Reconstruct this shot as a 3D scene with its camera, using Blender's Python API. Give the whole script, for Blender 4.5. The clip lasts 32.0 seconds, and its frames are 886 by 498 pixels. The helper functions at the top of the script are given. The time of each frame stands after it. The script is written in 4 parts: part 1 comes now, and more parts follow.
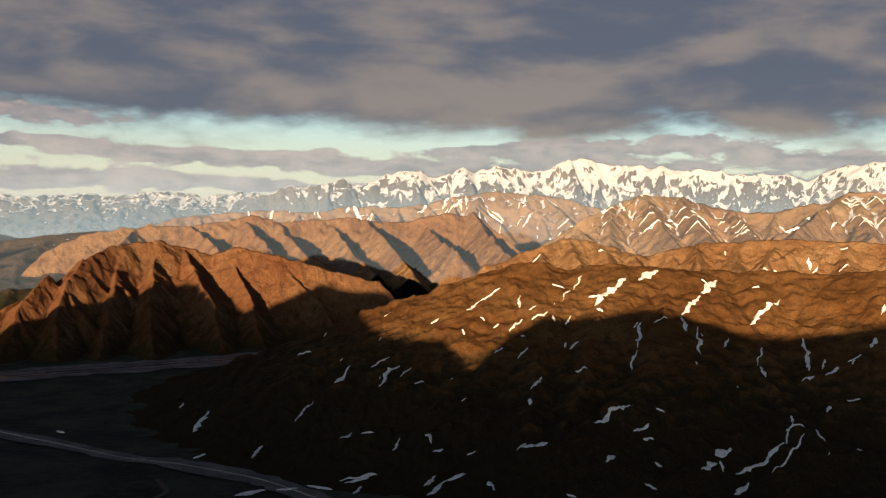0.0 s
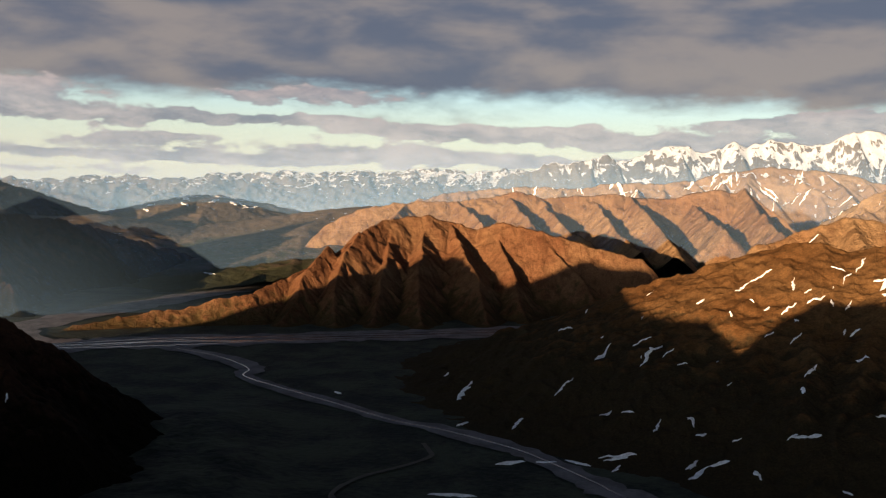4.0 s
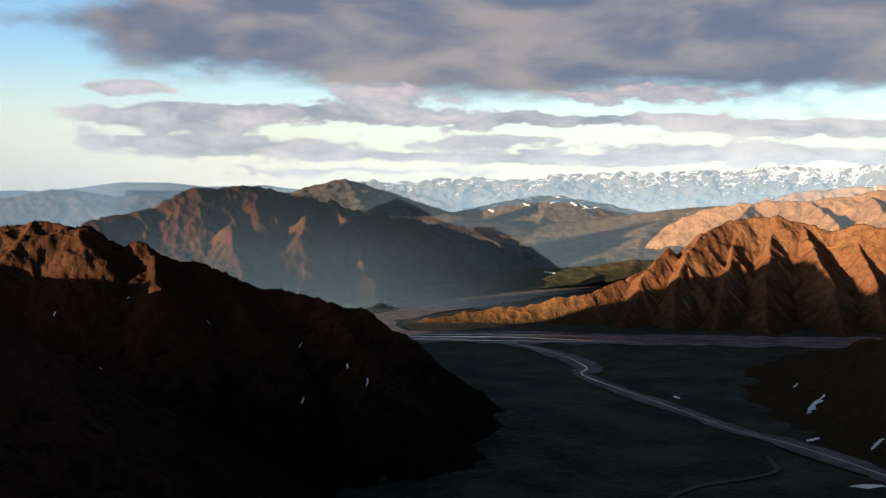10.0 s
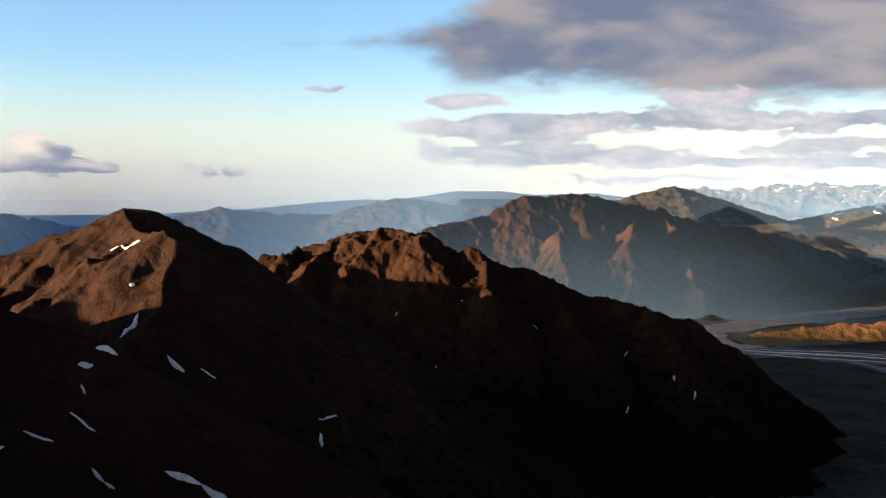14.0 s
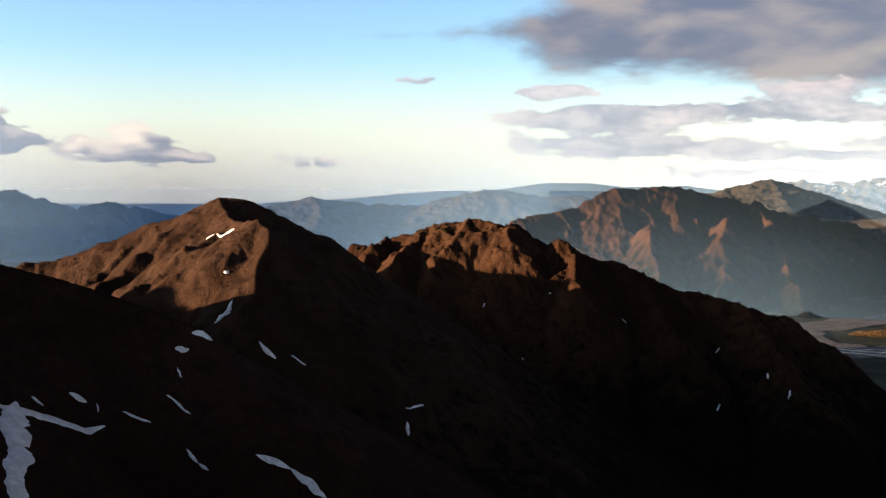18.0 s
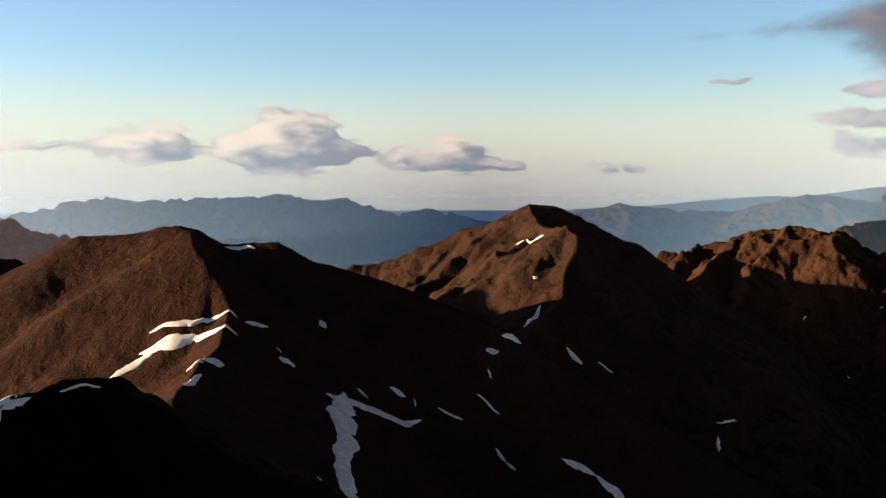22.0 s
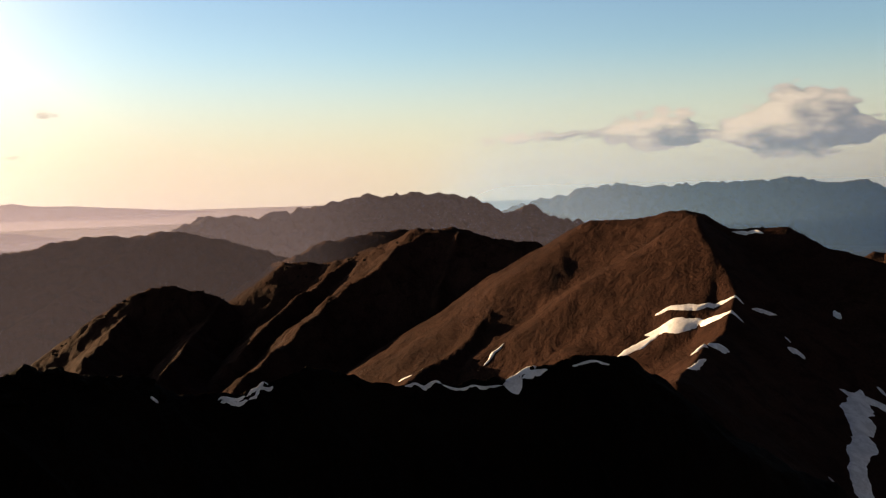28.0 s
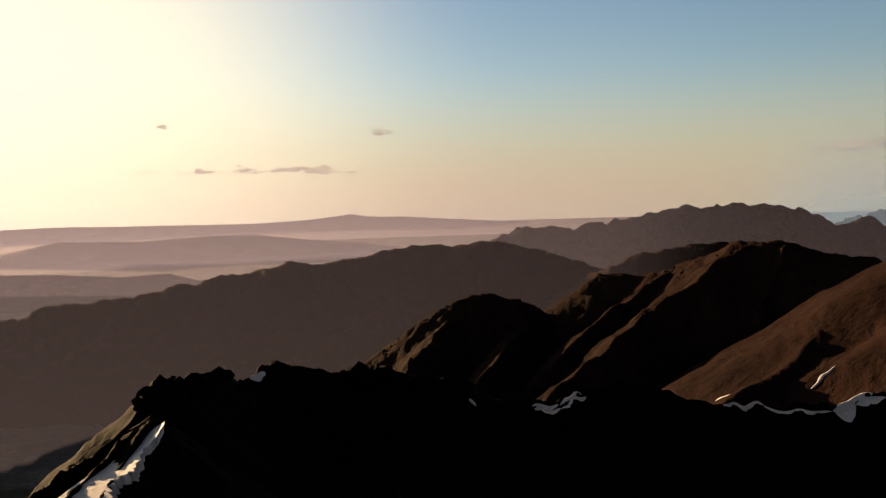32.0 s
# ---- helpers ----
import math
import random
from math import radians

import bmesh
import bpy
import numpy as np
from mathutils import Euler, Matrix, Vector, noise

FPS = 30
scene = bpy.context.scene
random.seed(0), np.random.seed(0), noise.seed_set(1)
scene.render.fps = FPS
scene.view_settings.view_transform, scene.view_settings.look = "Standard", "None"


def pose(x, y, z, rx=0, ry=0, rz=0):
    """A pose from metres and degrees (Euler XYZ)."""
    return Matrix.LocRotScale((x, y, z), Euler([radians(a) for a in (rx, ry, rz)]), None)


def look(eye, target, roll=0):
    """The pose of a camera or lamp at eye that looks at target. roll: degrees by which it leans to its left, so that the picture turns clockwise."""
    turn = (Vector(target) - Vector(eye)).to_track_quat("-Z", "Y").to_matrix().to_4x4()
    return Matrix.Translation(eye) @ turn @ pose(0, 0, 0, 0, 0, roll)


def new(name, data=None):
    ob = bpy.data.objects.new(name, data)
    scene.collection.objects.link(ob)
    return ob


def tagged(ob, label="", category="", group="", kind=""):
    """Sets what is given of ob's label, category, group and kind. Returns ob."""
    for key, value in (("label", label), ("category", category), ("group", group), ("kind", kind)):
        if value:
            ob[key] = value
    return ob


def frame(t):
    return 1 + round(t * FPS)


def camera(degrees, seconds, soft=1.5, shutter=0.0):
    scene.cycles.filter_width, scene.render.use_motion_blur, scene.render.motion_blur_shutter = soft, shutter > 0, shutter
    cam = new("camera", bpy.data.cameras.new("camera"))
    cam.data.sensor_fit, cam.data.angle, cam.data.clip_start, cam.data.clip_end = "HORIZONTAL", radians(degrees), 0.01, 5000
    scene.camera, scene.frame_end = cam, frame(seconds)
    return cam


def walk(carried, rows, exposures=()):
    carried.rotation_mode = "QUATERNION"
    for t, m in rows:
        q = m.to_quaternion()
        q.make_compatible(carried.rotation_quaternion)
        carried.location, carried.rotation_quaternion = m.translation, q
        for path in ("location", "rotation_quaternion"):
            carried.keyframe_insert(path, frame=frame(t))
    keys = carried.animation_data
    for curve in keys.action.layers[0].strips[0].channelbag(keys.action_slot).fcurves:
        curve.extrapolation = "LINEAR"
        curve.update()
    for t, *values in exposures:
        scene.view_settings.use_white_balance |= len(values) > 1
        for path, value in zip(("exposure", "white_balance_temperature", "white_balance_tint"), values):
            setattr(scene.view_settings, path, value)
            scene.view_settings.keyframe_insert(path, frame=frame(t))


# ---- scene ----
# Camera: a hovering viewpoint that turns slowly to its left.
cam = camera(49.57, 32.0, soft=1.15)
EYE = (0.0, 0.0, 130.0)
PATH = (
    (0.0, 0.03, -1.92, -1.01), (0.5, 3.04, -2.26, -1.02), (1.0, 6.06, -2.61, -1.06), (1.5, 8.94, -2.86, -1.00),
    (2.0, 11.27, -2.96, -1.02), (2.5, 12.90, -3.11, -1.08), (4.5, 16.47, -3.80, -1.20), (5.0, 17.61, -3.97, -1.19),
    (5.5, 19.17, -4.14, -1.16), (6.0, 20.83, -4.26, -1.15), (6.5, 22.43, -4.31, -1.11), (7.0, 23.92, -4.34, -1.02),
    (7.5, 25.35, -4.35, -0.90), (8.0, 26.89, -4.33, -0.81), (8.5, 28.71, -4.24, -0.76), (9.0, 30.89, -4.13, -0.70),
    (9.5, 33.29, -4.02, -0.62), (10.0, 35.69, -3.92, -0.60), (10.5, 37.95, -3.83, -0.61), (11.0, 40.37, -3.72, -0.68),
    (11.5, 42.77, -3.66, -0.63), (12.0, 45.20, -3.61, -0.58), (12.5, 47.64, -3.58, -0.51), (13.0, 50.11, -3.59, -0.41),
    (13.5, 52.54, -3.61, -0.31), (14.0, 55.03, -3.58, -0.14), (14.5, 57.04, -3.50, -0.13), (16.5, 56.58, -4.10, -0.48),
    (17.0, 57.12, -4.24, -0.43), (17.5, 58.38, -4.21, -0.38), (18.0, 60.33, -4.12, -0.50), (18.5, 62.43, -4.06, -0.47),
    (19.0, 64.55, -3.99, -0.47), (19.5, 66.67, -3.96, -0.33), (20.0, 68.85, -3.95, -0.22), (20.5, 71.30, -3.88, -0.16),
    (21.0, 73.70, -3.80, -0.08), (21.5, 76.13, -3.77, -0.00), (22.0, 78.57, -3.80, 0.10), (22.5, 81.01, -3.89, 0.15),
    (23.0, 83.43, -4.04, 0.25), (23.5, 85.87, -4.19, 0.33), (24.0, 88.34, -4.33, 0.44), (24.5, 90.81, -4.46, 0.57),
    (25.0, 93.28, -4.56, 0.64), (25.5, 95.73, -4.56, 0.67), (27.5, 105.63, -4.31, 1.22), (28.0, 108.08, -4.30, 1.54),
    (28.5, 110.57, -4.27, 1.85), (29.0, 112.98, -4.24, 2.07), (29.5, 115.35, -4.20, 2.13), (30.0, 117.71, -4.07, 2.12),
    (30.5, 120.22, -3.80, 2.05), (31.0, 122.88, -3.51, 2.04), (31.5, 125.21, -3.23, 1.91), (32.0, 126.78, -3.10, 1.79),
)
EXPOSURES = (
    (0.0, 1.92, 6650, 10), (2.5, 2.12, 6600, 10), (5.0, 2.14, 6150, 10), (6.0, 2.44, 6000, 10), (7.0, 2.3, 6000, 10), (9.0, 2.44, 6000, 10), (13.0, 2.69, 5950, 10),
    (15.5, 2.74, 6000, 10), (18.0, 2.84, 6150, 9), (20.0, 2.64, 6250, 9), (22.0, 2.44, 6300, 10), (24.0, 2.49, 6350, 10), (28.0, 2.12, 6800, 10), (30.0, 2.12, 6950, 12), (32.0, 1.45, 7050, 12))
walk(cam, [(t, pose(*EYE, 90 + pitch, roll, yaw)) for t, yaw, pitch, roll in PATH], EXPOSURES)

# Low evening sun, behind the first view and just left of the last one.
SUN_BEARING, SUN_HEIGHT = 166.0, 4.0


def bearing(deg, dist=1.0, z=0.0):
    a = radians(deg)
    return Vector((-dist * math.sin(a), dist * math.cos(a), z))


sun = new("sun", bpy.data.lights.new("sun", "SUN"))
sun.data.energy, sun.data.angle, sun.data.color = 5.0, radians(0.5), (1.0, 0.66, 0.36)
to_sun = bearing(SUN_BEARING, math.cos(radians(SUN_HEIGHT)), math.sin(radians(SUN_HEIGHT)))
sun.matrix_world = look(to_sun * 600 + Vector(EYE), EYE)


class Nodes:
    """Short hand for building node trees."""

    def __init__(self, tree):
        self.tree = tree
        tree.nodes.clear()

    def add(self, kind, inputs=None):
        n = self.tree.nodes.new(kind)
        for k, v in (inputs or {}).items():
            self.put(n.inputs[k], v)
        return n

    def put(self, socket, v):
        if isinstance(v, bpy.types.NodeSocket):
            self.tree.links.new(v, socket)
        else:
            socket.default_value = v

    def math(self, op, a, b=0.0, c=0.0, clamp=False):
        n = self.add("ShaderNodeMath")
        n.operation, n.use_clamp = op, clamp
        for i, v in enumerate((a, b, c)):
            self.put(n.inputs[i], v)
        return n.outputs[0]

    def vec(self, op, a, b=(0, 0, 0), scale=None):
        n = self.add("ShaderNodeVectorMath")
        n.operation = op
        self.put(n.inputs[0], a)
        self.put(n.inputs[1], b)
        if scale is not None:
            self.put(n.inputs["Scale"], scale)
        return n

    def step(self, v, lo, hi, a=0.0, b=1.0):
        n = self.add("ShaderNodeMapRange")
        n.interpolation_type = "SMOOTHSTEP"
        for k, x in (("Value", v), ("From Min", lo), ("From Max", hi), ("To Min", a), ("To Max", b)):
            self.put(n.inputs[k], x)
        return n.outputs["Result"]

    def mix(self, f, a, b, blend="MIX"):
        n = self.add("ShaderNodeMix")
        n.data_type, n.blend_type = "RGBA", blend
        self.put(n.inputs["Factor"], f)
        self.put(n.inputs[6], a)
        self.put(n.inputs[7], b)
        return n.outputs[2]

    def attribute(self, name):
        n = self.add("ShaderNodeAttribute")
        n.attribute_name = name
        return n.outputs["Fac"]

    def noise(self, v, scale, detail=4.0, rough=0.55, warp=0.0):
        n = self.add("ShaderNodeTexNoise", {"Scale": scale, "Detail": detail, "Roughness": rough, "Distortion": warp})
        self.put(n.inputs["Vector"], v)
        return n.outputs["Fac"]


# Sky: clear evening air, a grey cloud deck over the snow range, thin streaks and small cumulus.
world = bpy.data.worlds.new("evening_sky")
scene.world = world
world.use_nodes = True
w = Nodes(world.node_tree)
sky = w.add("ShaderNodeTexSky")
sky.sky_type, sky.sun_disc = "NISHITA", False
sky.sun_elevation, sky.sun_rotation = radians(SUN_HEIGHT), radians(-SUN_BEARING)
sky.altitude, sky.air_density, sky.dust_density, sky.ozone_density = 1800.0, 1.0, 1.2, 1.0
direction = w.add("ShaderNodeTexCoord").outputs["Generated"]
parts_of = w.add("ShaderNodeSeparateXYZ", {"Vector": direction})
dx, dy, dz = parts_of.outputs
azimuth = w.math("MULTIPLY", w.math("ARCTAN2", w.math("MULTIPLY", dx, -1.0), dy), 57.2958)
height = w.math("MULTIPLY", w.math("ARCSINE", dz), 57.2958)
stretched = w.vec("MULTIPLY", direction, (6.0, 6.0, 17.0)).outputs[0]
billow = w.noise(stretched, 1.0, 4.0, 0.48, 0.3)
shifted = w.vec("ADD", stretched, tuple(to_sun * 0.22 + Vector((0, 0, -0.35)))).outputs[0]
billow_towards_sun = w.noise(shifted, 1.0, 4.0, 0.48, 0.3)
broad = w.noise(w.vec("MULTIPLY", direction, (3.0, 3.0, 13.0)).outputs[0], 1.0, 4.0, 0.5, 0.4)
fine_stretched = w.vec("MULTIPLY", direction, (26.0, 26.0, 70.0)).outputs[0]
wisps = w.noise(fine_stretched, 1.0, 5.0, 0.6, 0.2)

# The deck: its lower edge lies about five degrees up and rises where the deck ends.
rise_1 = w.math("POWER", w.math("MAXIMUM", w.math("SUBTRACT", azimuth, 30.0), 0.0), 2.0)
rise_2 = w.math("POWER", w.math("MAXIMUM", w.math("SUBTRACT", -60.0, azimuth), 0.0), 2.0)
edge = w.math("MINIMUM", w.math("ADD", w.math("MULTIPLY_ADD", rise_1, 0.0035, 4.8), w.math("MULTIPLY", rise_2, 0.01)), 21.0)
tip = w.math("MULTIPLY", w.math("MINIMUM", w.math("MAXIMUM", w.math("SUBTRACT", height, 8.2), 0.0), 4.2), 3.6)
over = w.math("MINIMUM", w.math("SUBTRACT", height, edge), w.math("MULTIPLY", w.math("SUBTRACT", w.math("SUBTRACT", 63.0, azimuth), tip), 0.3))
over = w.math("MULTIPLY_ADD", w.math("SUBTRACT", billow, 0.5), 4.0, over)
over = w.math("MULTIPLY_ADD", w.math("SUBTRACT", broad, 0.5), 3.0, over)
deck = w.step(w.math("MULTIPLY_ADD", w.math("SUBTRACT", wisps, 0.5), 1.6, over), -0.8, 1.1)

# Single clouds: bearing, height, half width and half height in degrees, density.
STREAKS = ((53.8, 5.2, 2.5, 0.45, 1), (51.7, 3.5, 5.5, 0.75, 1.2), (47.9, 2.0, 8.5, 0.65, 1.2), (39.4, 4.9, 4.0, 0.9, 1.1),
           (33.0, 2.5, 4.2, 0.5, 1), (42.0, 0.6, 11.0, 0.3, 0.8), (62.0, 5.9, 1.6, 0.25, 0.8),
           (19.7, 2.0, 7.0, 0.5, 1), (18.0, 3.2, 5.0, 0.4, 1), (28.0, 1.4, 6.0, 0.4, 0.9),
           (44.0, 4.2, 8.0, 0.32, 1), (36.0, 3.6, 8.0, 0.34, 1), (26.0, 3.9, 7.0, 0.4, 1), (34.0, 1.5, 9.0, 0.3, 0.9), (24.0, 5.2, 6.0, 0.5, 1),
           (9.0, 3.2, 6.0, 0.5, 1), (0.0, 2.6, 7.0, 0.6, 1), (-10.0, 3.0, 6.0, 0.6, 1.1), (-18.0, 2.4, 6.0, 0.5, 1), (12.0, 1.6, 6.0, 0.35, 0.9),
           (-4.0, 4.0, 6.0, 0.5, 1), (3.0, 1.5, 8.0, 0.35, 0.9), (-14.0, 4.4, 7.0, 0.6, 1), (-22.0, 3.6, 5.0, 0.5, 1))
CUMULUS = ((89.8, 2.2, 1.35, 1.04, 2), (88.2, 2.6, 1.49, 1.43, 2.5), (86.4, 2.6, 1.62, 1.3, 2.5), (84.6, 2, 1.62, 0.65, 1.75), (91, 1.9, 1.08, 0.65, 1.62),
           (96.6, 2.2, 1.6, 0.85, 2.0), (94.6, 2.4, 1.5, 0.9, 2.2), (101.0, 2.2, 2.6, 0.4, 0.95), (104.5, 2.1, 1.8, 0.3, 0.8), (80.2, 1.6, 1.62, 0.65, 1.75),
           (77.8, 1.9, 1.62, 0.98, 2.12), (75.2, 1.1, 2.16, 0.39, 1.38), (68.2, 1.1, 2.03, 0.39, 1.25), (143.2, 4.6, 0.6, 0.25, 0.9), (141, 1.9, 6.0, 0.2, 0.72),
           (133, 1.8, 3.5, 0.15, 0.9), (137.2, 5.8, 0.8, 0.18, 0.8), (130.5, 4.0, 1.0, 0.4, 0.7))
place = w.add("ShaderNodeCombineXYZ", {"X": azimuth, "Y": height, "Z": 0.0}).outputs[0]
jitter = w.add("ShaderNodeTexNoise", {"Vector": stretched, "Scale": 2.6, "Detail": 6.0, "Roughness": 0.6})
bent = w.vec("ADD", place, w.vec("MULTIPLY", w.vec("SUBTRACT", jitter.outputs["Color"], (0.5, 0.5, 0.5)).outputs[0], (5.0, 1.7, 0.0)).outputs[0]).outputs[0]


def cloud_field(rows, at):
    total = 0.0
    for a, e, hw, hh, d in rows:
        q = w.vec("MULTIPLY", w.vec("SUBTRACT", at, (a, e, 0)).outputs[0], (1 / hw, 1 / hh, 0)).outputs[0]
        g = w.math("EXPONENT", w.math("MULTIPLY", w.vec("DOT_PRODUCT", q, q).outputs["Value"], -0.9))
        total = w.math("MULTIPLY_ADD", g, d, total)
    return total


curled = w.vec("ADD", place, w.vec("MULTIPLY", w.vec("SUBTRACT", jitter.outputs["Color"], (0.5, 0.5, 0.5)).outputs[0], (1.2, 0.6, 0.0)).outputs[0]).outputs[0]
ragged = w.add("ShaderNodeTexNoise", {"Vector": stretched, "Scale": 8.0, "Detail": 5.0, "Roughness": 0.65})
curled = w.vec("ADD", curled, w.vec("MULTIPLY", w.vec("SUBTRACT", ragged.outputs["Color"], (0.5, 0.5, 0.5)).outputs[0], (1.1, 1.0, 0.0)).outputs[0]).outputs[0]
heaps = cloud_field(CUMULUS, curled)
heaps_above = cloud_field(CUMULUS, w.vec("ADD", curled, (0.45, 0.22, 0.0)).outputs[0])
small = w.math("ADD", cloud_field(STREAKS, bent), heaps)
puffs = w.add("ShaderNodeTexVoronoi", {"Vector": w.vec("MULTIPLY", direction, (40.0, 40.0, 95.0)).outputs[0], "Scale": 1.0})
puff = w.math("MULTIPLY", w.math("SUBTRACT", 0.42, puffs.outputs["Distance"]), w.math("MINIMUM", heaps, 1.0))
small = w.math("MULTIPLY_ADD", puff, 1.5, small)
small = w.math("MULTIPLY_ADD", w.math("SUBTRACT", wisps, 0.5), 1.7, small)
small = w.step(small, 0.42, 0.74)

sun_side = w.vec("DOT_PRODUCT", direction, tuple(to_sun)).outputs["Value"]
relief = w.math("SUBTRACT", billow, billow_towards_sun)
texture = w.math("MULTIPLY_ADD", w.math("SUBTRACT", wisps, 0.5), 0.22, w.math("MULTIPLY", relief, 1.3))
lit = w.step(w.math("MULTIPLY_ADD", w.math("SUBTRACT", broad, 0.5), 0.9, texture), -0.22, 0.26)
deck_colour = w.mix(lit, (0.145, 0.158, 0.215, 1), (0.37, 0.31, 0.285, 1))
deck_colour = w.mix(w.step(height, 14.0, 40.0), deck_colour, (0.030, 0.038, 0.066, 1))
top_lit = w.math("MULTIPLY", w.math("SUBTRACT", heaps, heaps_above), 0.45)
small_lit = w.step(w.math("ADD", w.math("MULTIPLY_ADD", puff, 0.35, top_lit), w.math("MULTIPLY_ADD", w.math("SUBTRACT", wisps, 0.5), 1.3, relief)), -0.45, 0.4)
bright = w.mix(w.math("MINIMUM", heaps, 1.0), (0.72, 0.60, 0.56, 1), (1.1, 0.88, 0.68, 1))
small_colour = w.mix(small_lit, (0.22, 0.225, 0.29, 1), bright)
clear = w.vec("MULTIPLY", sky.outputs["Color"], (0.235, 0.278, 0.355)).outputs[0]
glow = w.math("MULTIPLY", w.math("POWER", w.step(sun_side, 0.68, 1.0), 2.0), w.step(height, 8.0, 30.0, 1.0, 0.3))
clear = w.vec("SCALE", clear, scale=w.step(height, 12.0, 42.0, 1.0, 0.2)).outputs[0]
low_band = w.step(height, 8.0, 0.0)
clear = w.mix(w.math("MULTIPLY", low_band, 0.8), clear, (0.98, 0.86, 0.69, 1))
clear = w.mix(glow, clear, (2.6, 2.35, 1.75, 1))
with_deck = w.mix(w.math("MULTIPLY", deck, 0.96), clear, deck_colour)
with_small = w.mix(w.math("MULTIPLY", small, 0.85), with_deck, small_colour)
background = w.add("ShaderNodeBackground", {"Color": with_small, "Strength": 0.19})
w.add("ShaderNodeOutputWorld", {"Surface": background.outputs[0]})


# ---- materials ----
def material(name):
    m = bpy.data.materials.new(name)
    m.use_nodes = True
    return m, Nodes(m.node_tree)


def rock(name, dark, main, pale, grain, green=None, snow=None, streak=0.25, bump=0.6, blotch=0.25):
    """Weathered mountainside. grain: metres of the fine pattern. green: (colour, relative height below which plants
    grow and, where noted, shade is painted).
    snow: (relative height of full snow, gully share, slope limit)."""
    m, n = material(name)
    pos = n.add("ShaderNodeTexCoord").outputs["Object"]
    gully = n.attribute("gully")
    rise = n.attribute("rise")
    big = n.noise(pos, 0.035 / grain, 3.0, 0.5, 0.5)
    mid = n.noise(pos, 0.25 / grain, 5.0, 0.6, 0.4)
    fine = n.noise(pos, 2.2 / grain, 5.0, 0.65)
    bands = n.noise(n.vec("MULTIPLY", pos, (1, 1, 5)).outputs[0], 0.3 / grain, 4.0, 0.6, 1.0)
    colour = n.mix(n.step(big, 0.36, 0.64), (*main, 1), (*pale, 1))
    chute = n.noise(n.vec("MULTIPLY", pos, (1, 1, 0.14)).outputs[0], 0.22 / grain, 6.0, 0.62, 0.6)
    colour = n.mix(n.math("MULTIPLY", n.step(mid, 0.48, 0.7), blotch), colour, (*dark, 1))
    colour = n.mix(n.math("MULTIPLY", n.step(chute, 0.5, 0.66), 0.5), colour, (*dark, 1))
    colour = n.mix(n.math("MULTIPLY", n.step(bands, 0.55, 0.7), streak), colour, (*pale, 1))
    # Lower slopes: plants, plus painted shade on HILL, RED, BROWN and SCREE.
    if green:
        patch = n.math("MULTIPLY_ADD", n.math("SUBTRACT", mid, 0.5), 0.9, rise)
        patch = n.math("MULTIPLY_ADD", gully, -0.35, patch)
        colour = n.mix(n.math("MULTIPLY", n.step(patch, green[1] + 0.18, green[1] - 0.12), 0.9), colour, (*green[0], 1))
    speck = n.mix(n.step(fine, 0.3, 0.75), (0.72, 0.72, 0.72, 1), (1.2, 1.2, 1.2, 1))
    colour = n.mix(1.0, colour, speck, "MULTIPLY")
    rough = 0.92
    if snow:
        up = n.add("ShaderNodeSeparateXYZ", {"Vector": n.add("ShaderNodeNewGeometry").outputs["Normal"]}).outputs["Z"]
        s = n.math("MULTIPLY_ADD", gully, snow[1], n.math("SUBTRACT", rise, snow[0]))
        s = n.math("MULTIPLY_ADD", n.math("SUBTRACT", up, snow[2]), 1.5, s)
        ribs = n.noise(n.vec("MULTIPLY", pos, (1, 1, 0.08)).outputs[0], 0.36 / grain, 6.0, 0.65, 1.0)
        s = n.math("MULTIPLY_ADD", n.math("SUBTRACT", mid, 0.5), 0.3, s)
        s = n.math("MULTIPLY_ADD", n.math("SUBTRACT", ribs, 0.5), 1.6, s)
        s = n.math("MULTIPLY_ADD", n.math("SUBTRACT", fine, 0.5), 0.2, s)
        cover = n.step(s, -0.04, 0.05)
        colour = n.mix(cover, colour, (0.29, 0.32, 0.38, 1))
    h = n.math("ADD", n.math("MULTIPLY_ADD", mid, 0.6, n.math("MULTIPLY", chute, 1.3)), n.math("MULTIPLY", fine, 0.3))
    b = n.add("ShaderNodeBump", {"Height": h, "Strength": bump, "Distance": grain})
    s = n.add("ShaderNodeBsdfPrincipled", {"Base Color": colour, "Roughness": rough, "Normal": b.outputs[0], "Specular IOR Level": 0.02})
    n.add("ShaderNodeOutputMaterial", {"Surface": s.outputs[0]})
    return m


def plain(name, a, b, scale, rough=0.9, bump=0.3, spec=0.2):
    m, n = material(name)
    pos = n.add("ShaderNodeTexCoord").outputs["Object"]
    mid = n.noise(pos, scale, 5.0, 0.6, 0.3)
    fine = n.noise(pos, scale * 9, 4.0, 0.6)
    colour = n.mix(n.step(n.math("MULTIPLY_ADD", n.math("SUBTRACT", fine, 0.5), 0.4, mid), 0.35, 0.65), (*a, 1), (*b, 1))
    bm = n.add("ShaderNodeBump", {"Height": n.math("ADD", mid, n.math("MULTIPLY", fine, 0.4)), "Strength": bump, "Distance": 0.5 / scale * 0.2})
    s = n.add("ShaderNodeBsdfPrincipled", {"Base Color": colour, "Roughness": rough, "Normal": bm.outputs[0], "Specular IOR Level": spec})
    n.add("ShaderNodeOutputMaterial", {"Surface": s.outputs[0]})
    return m


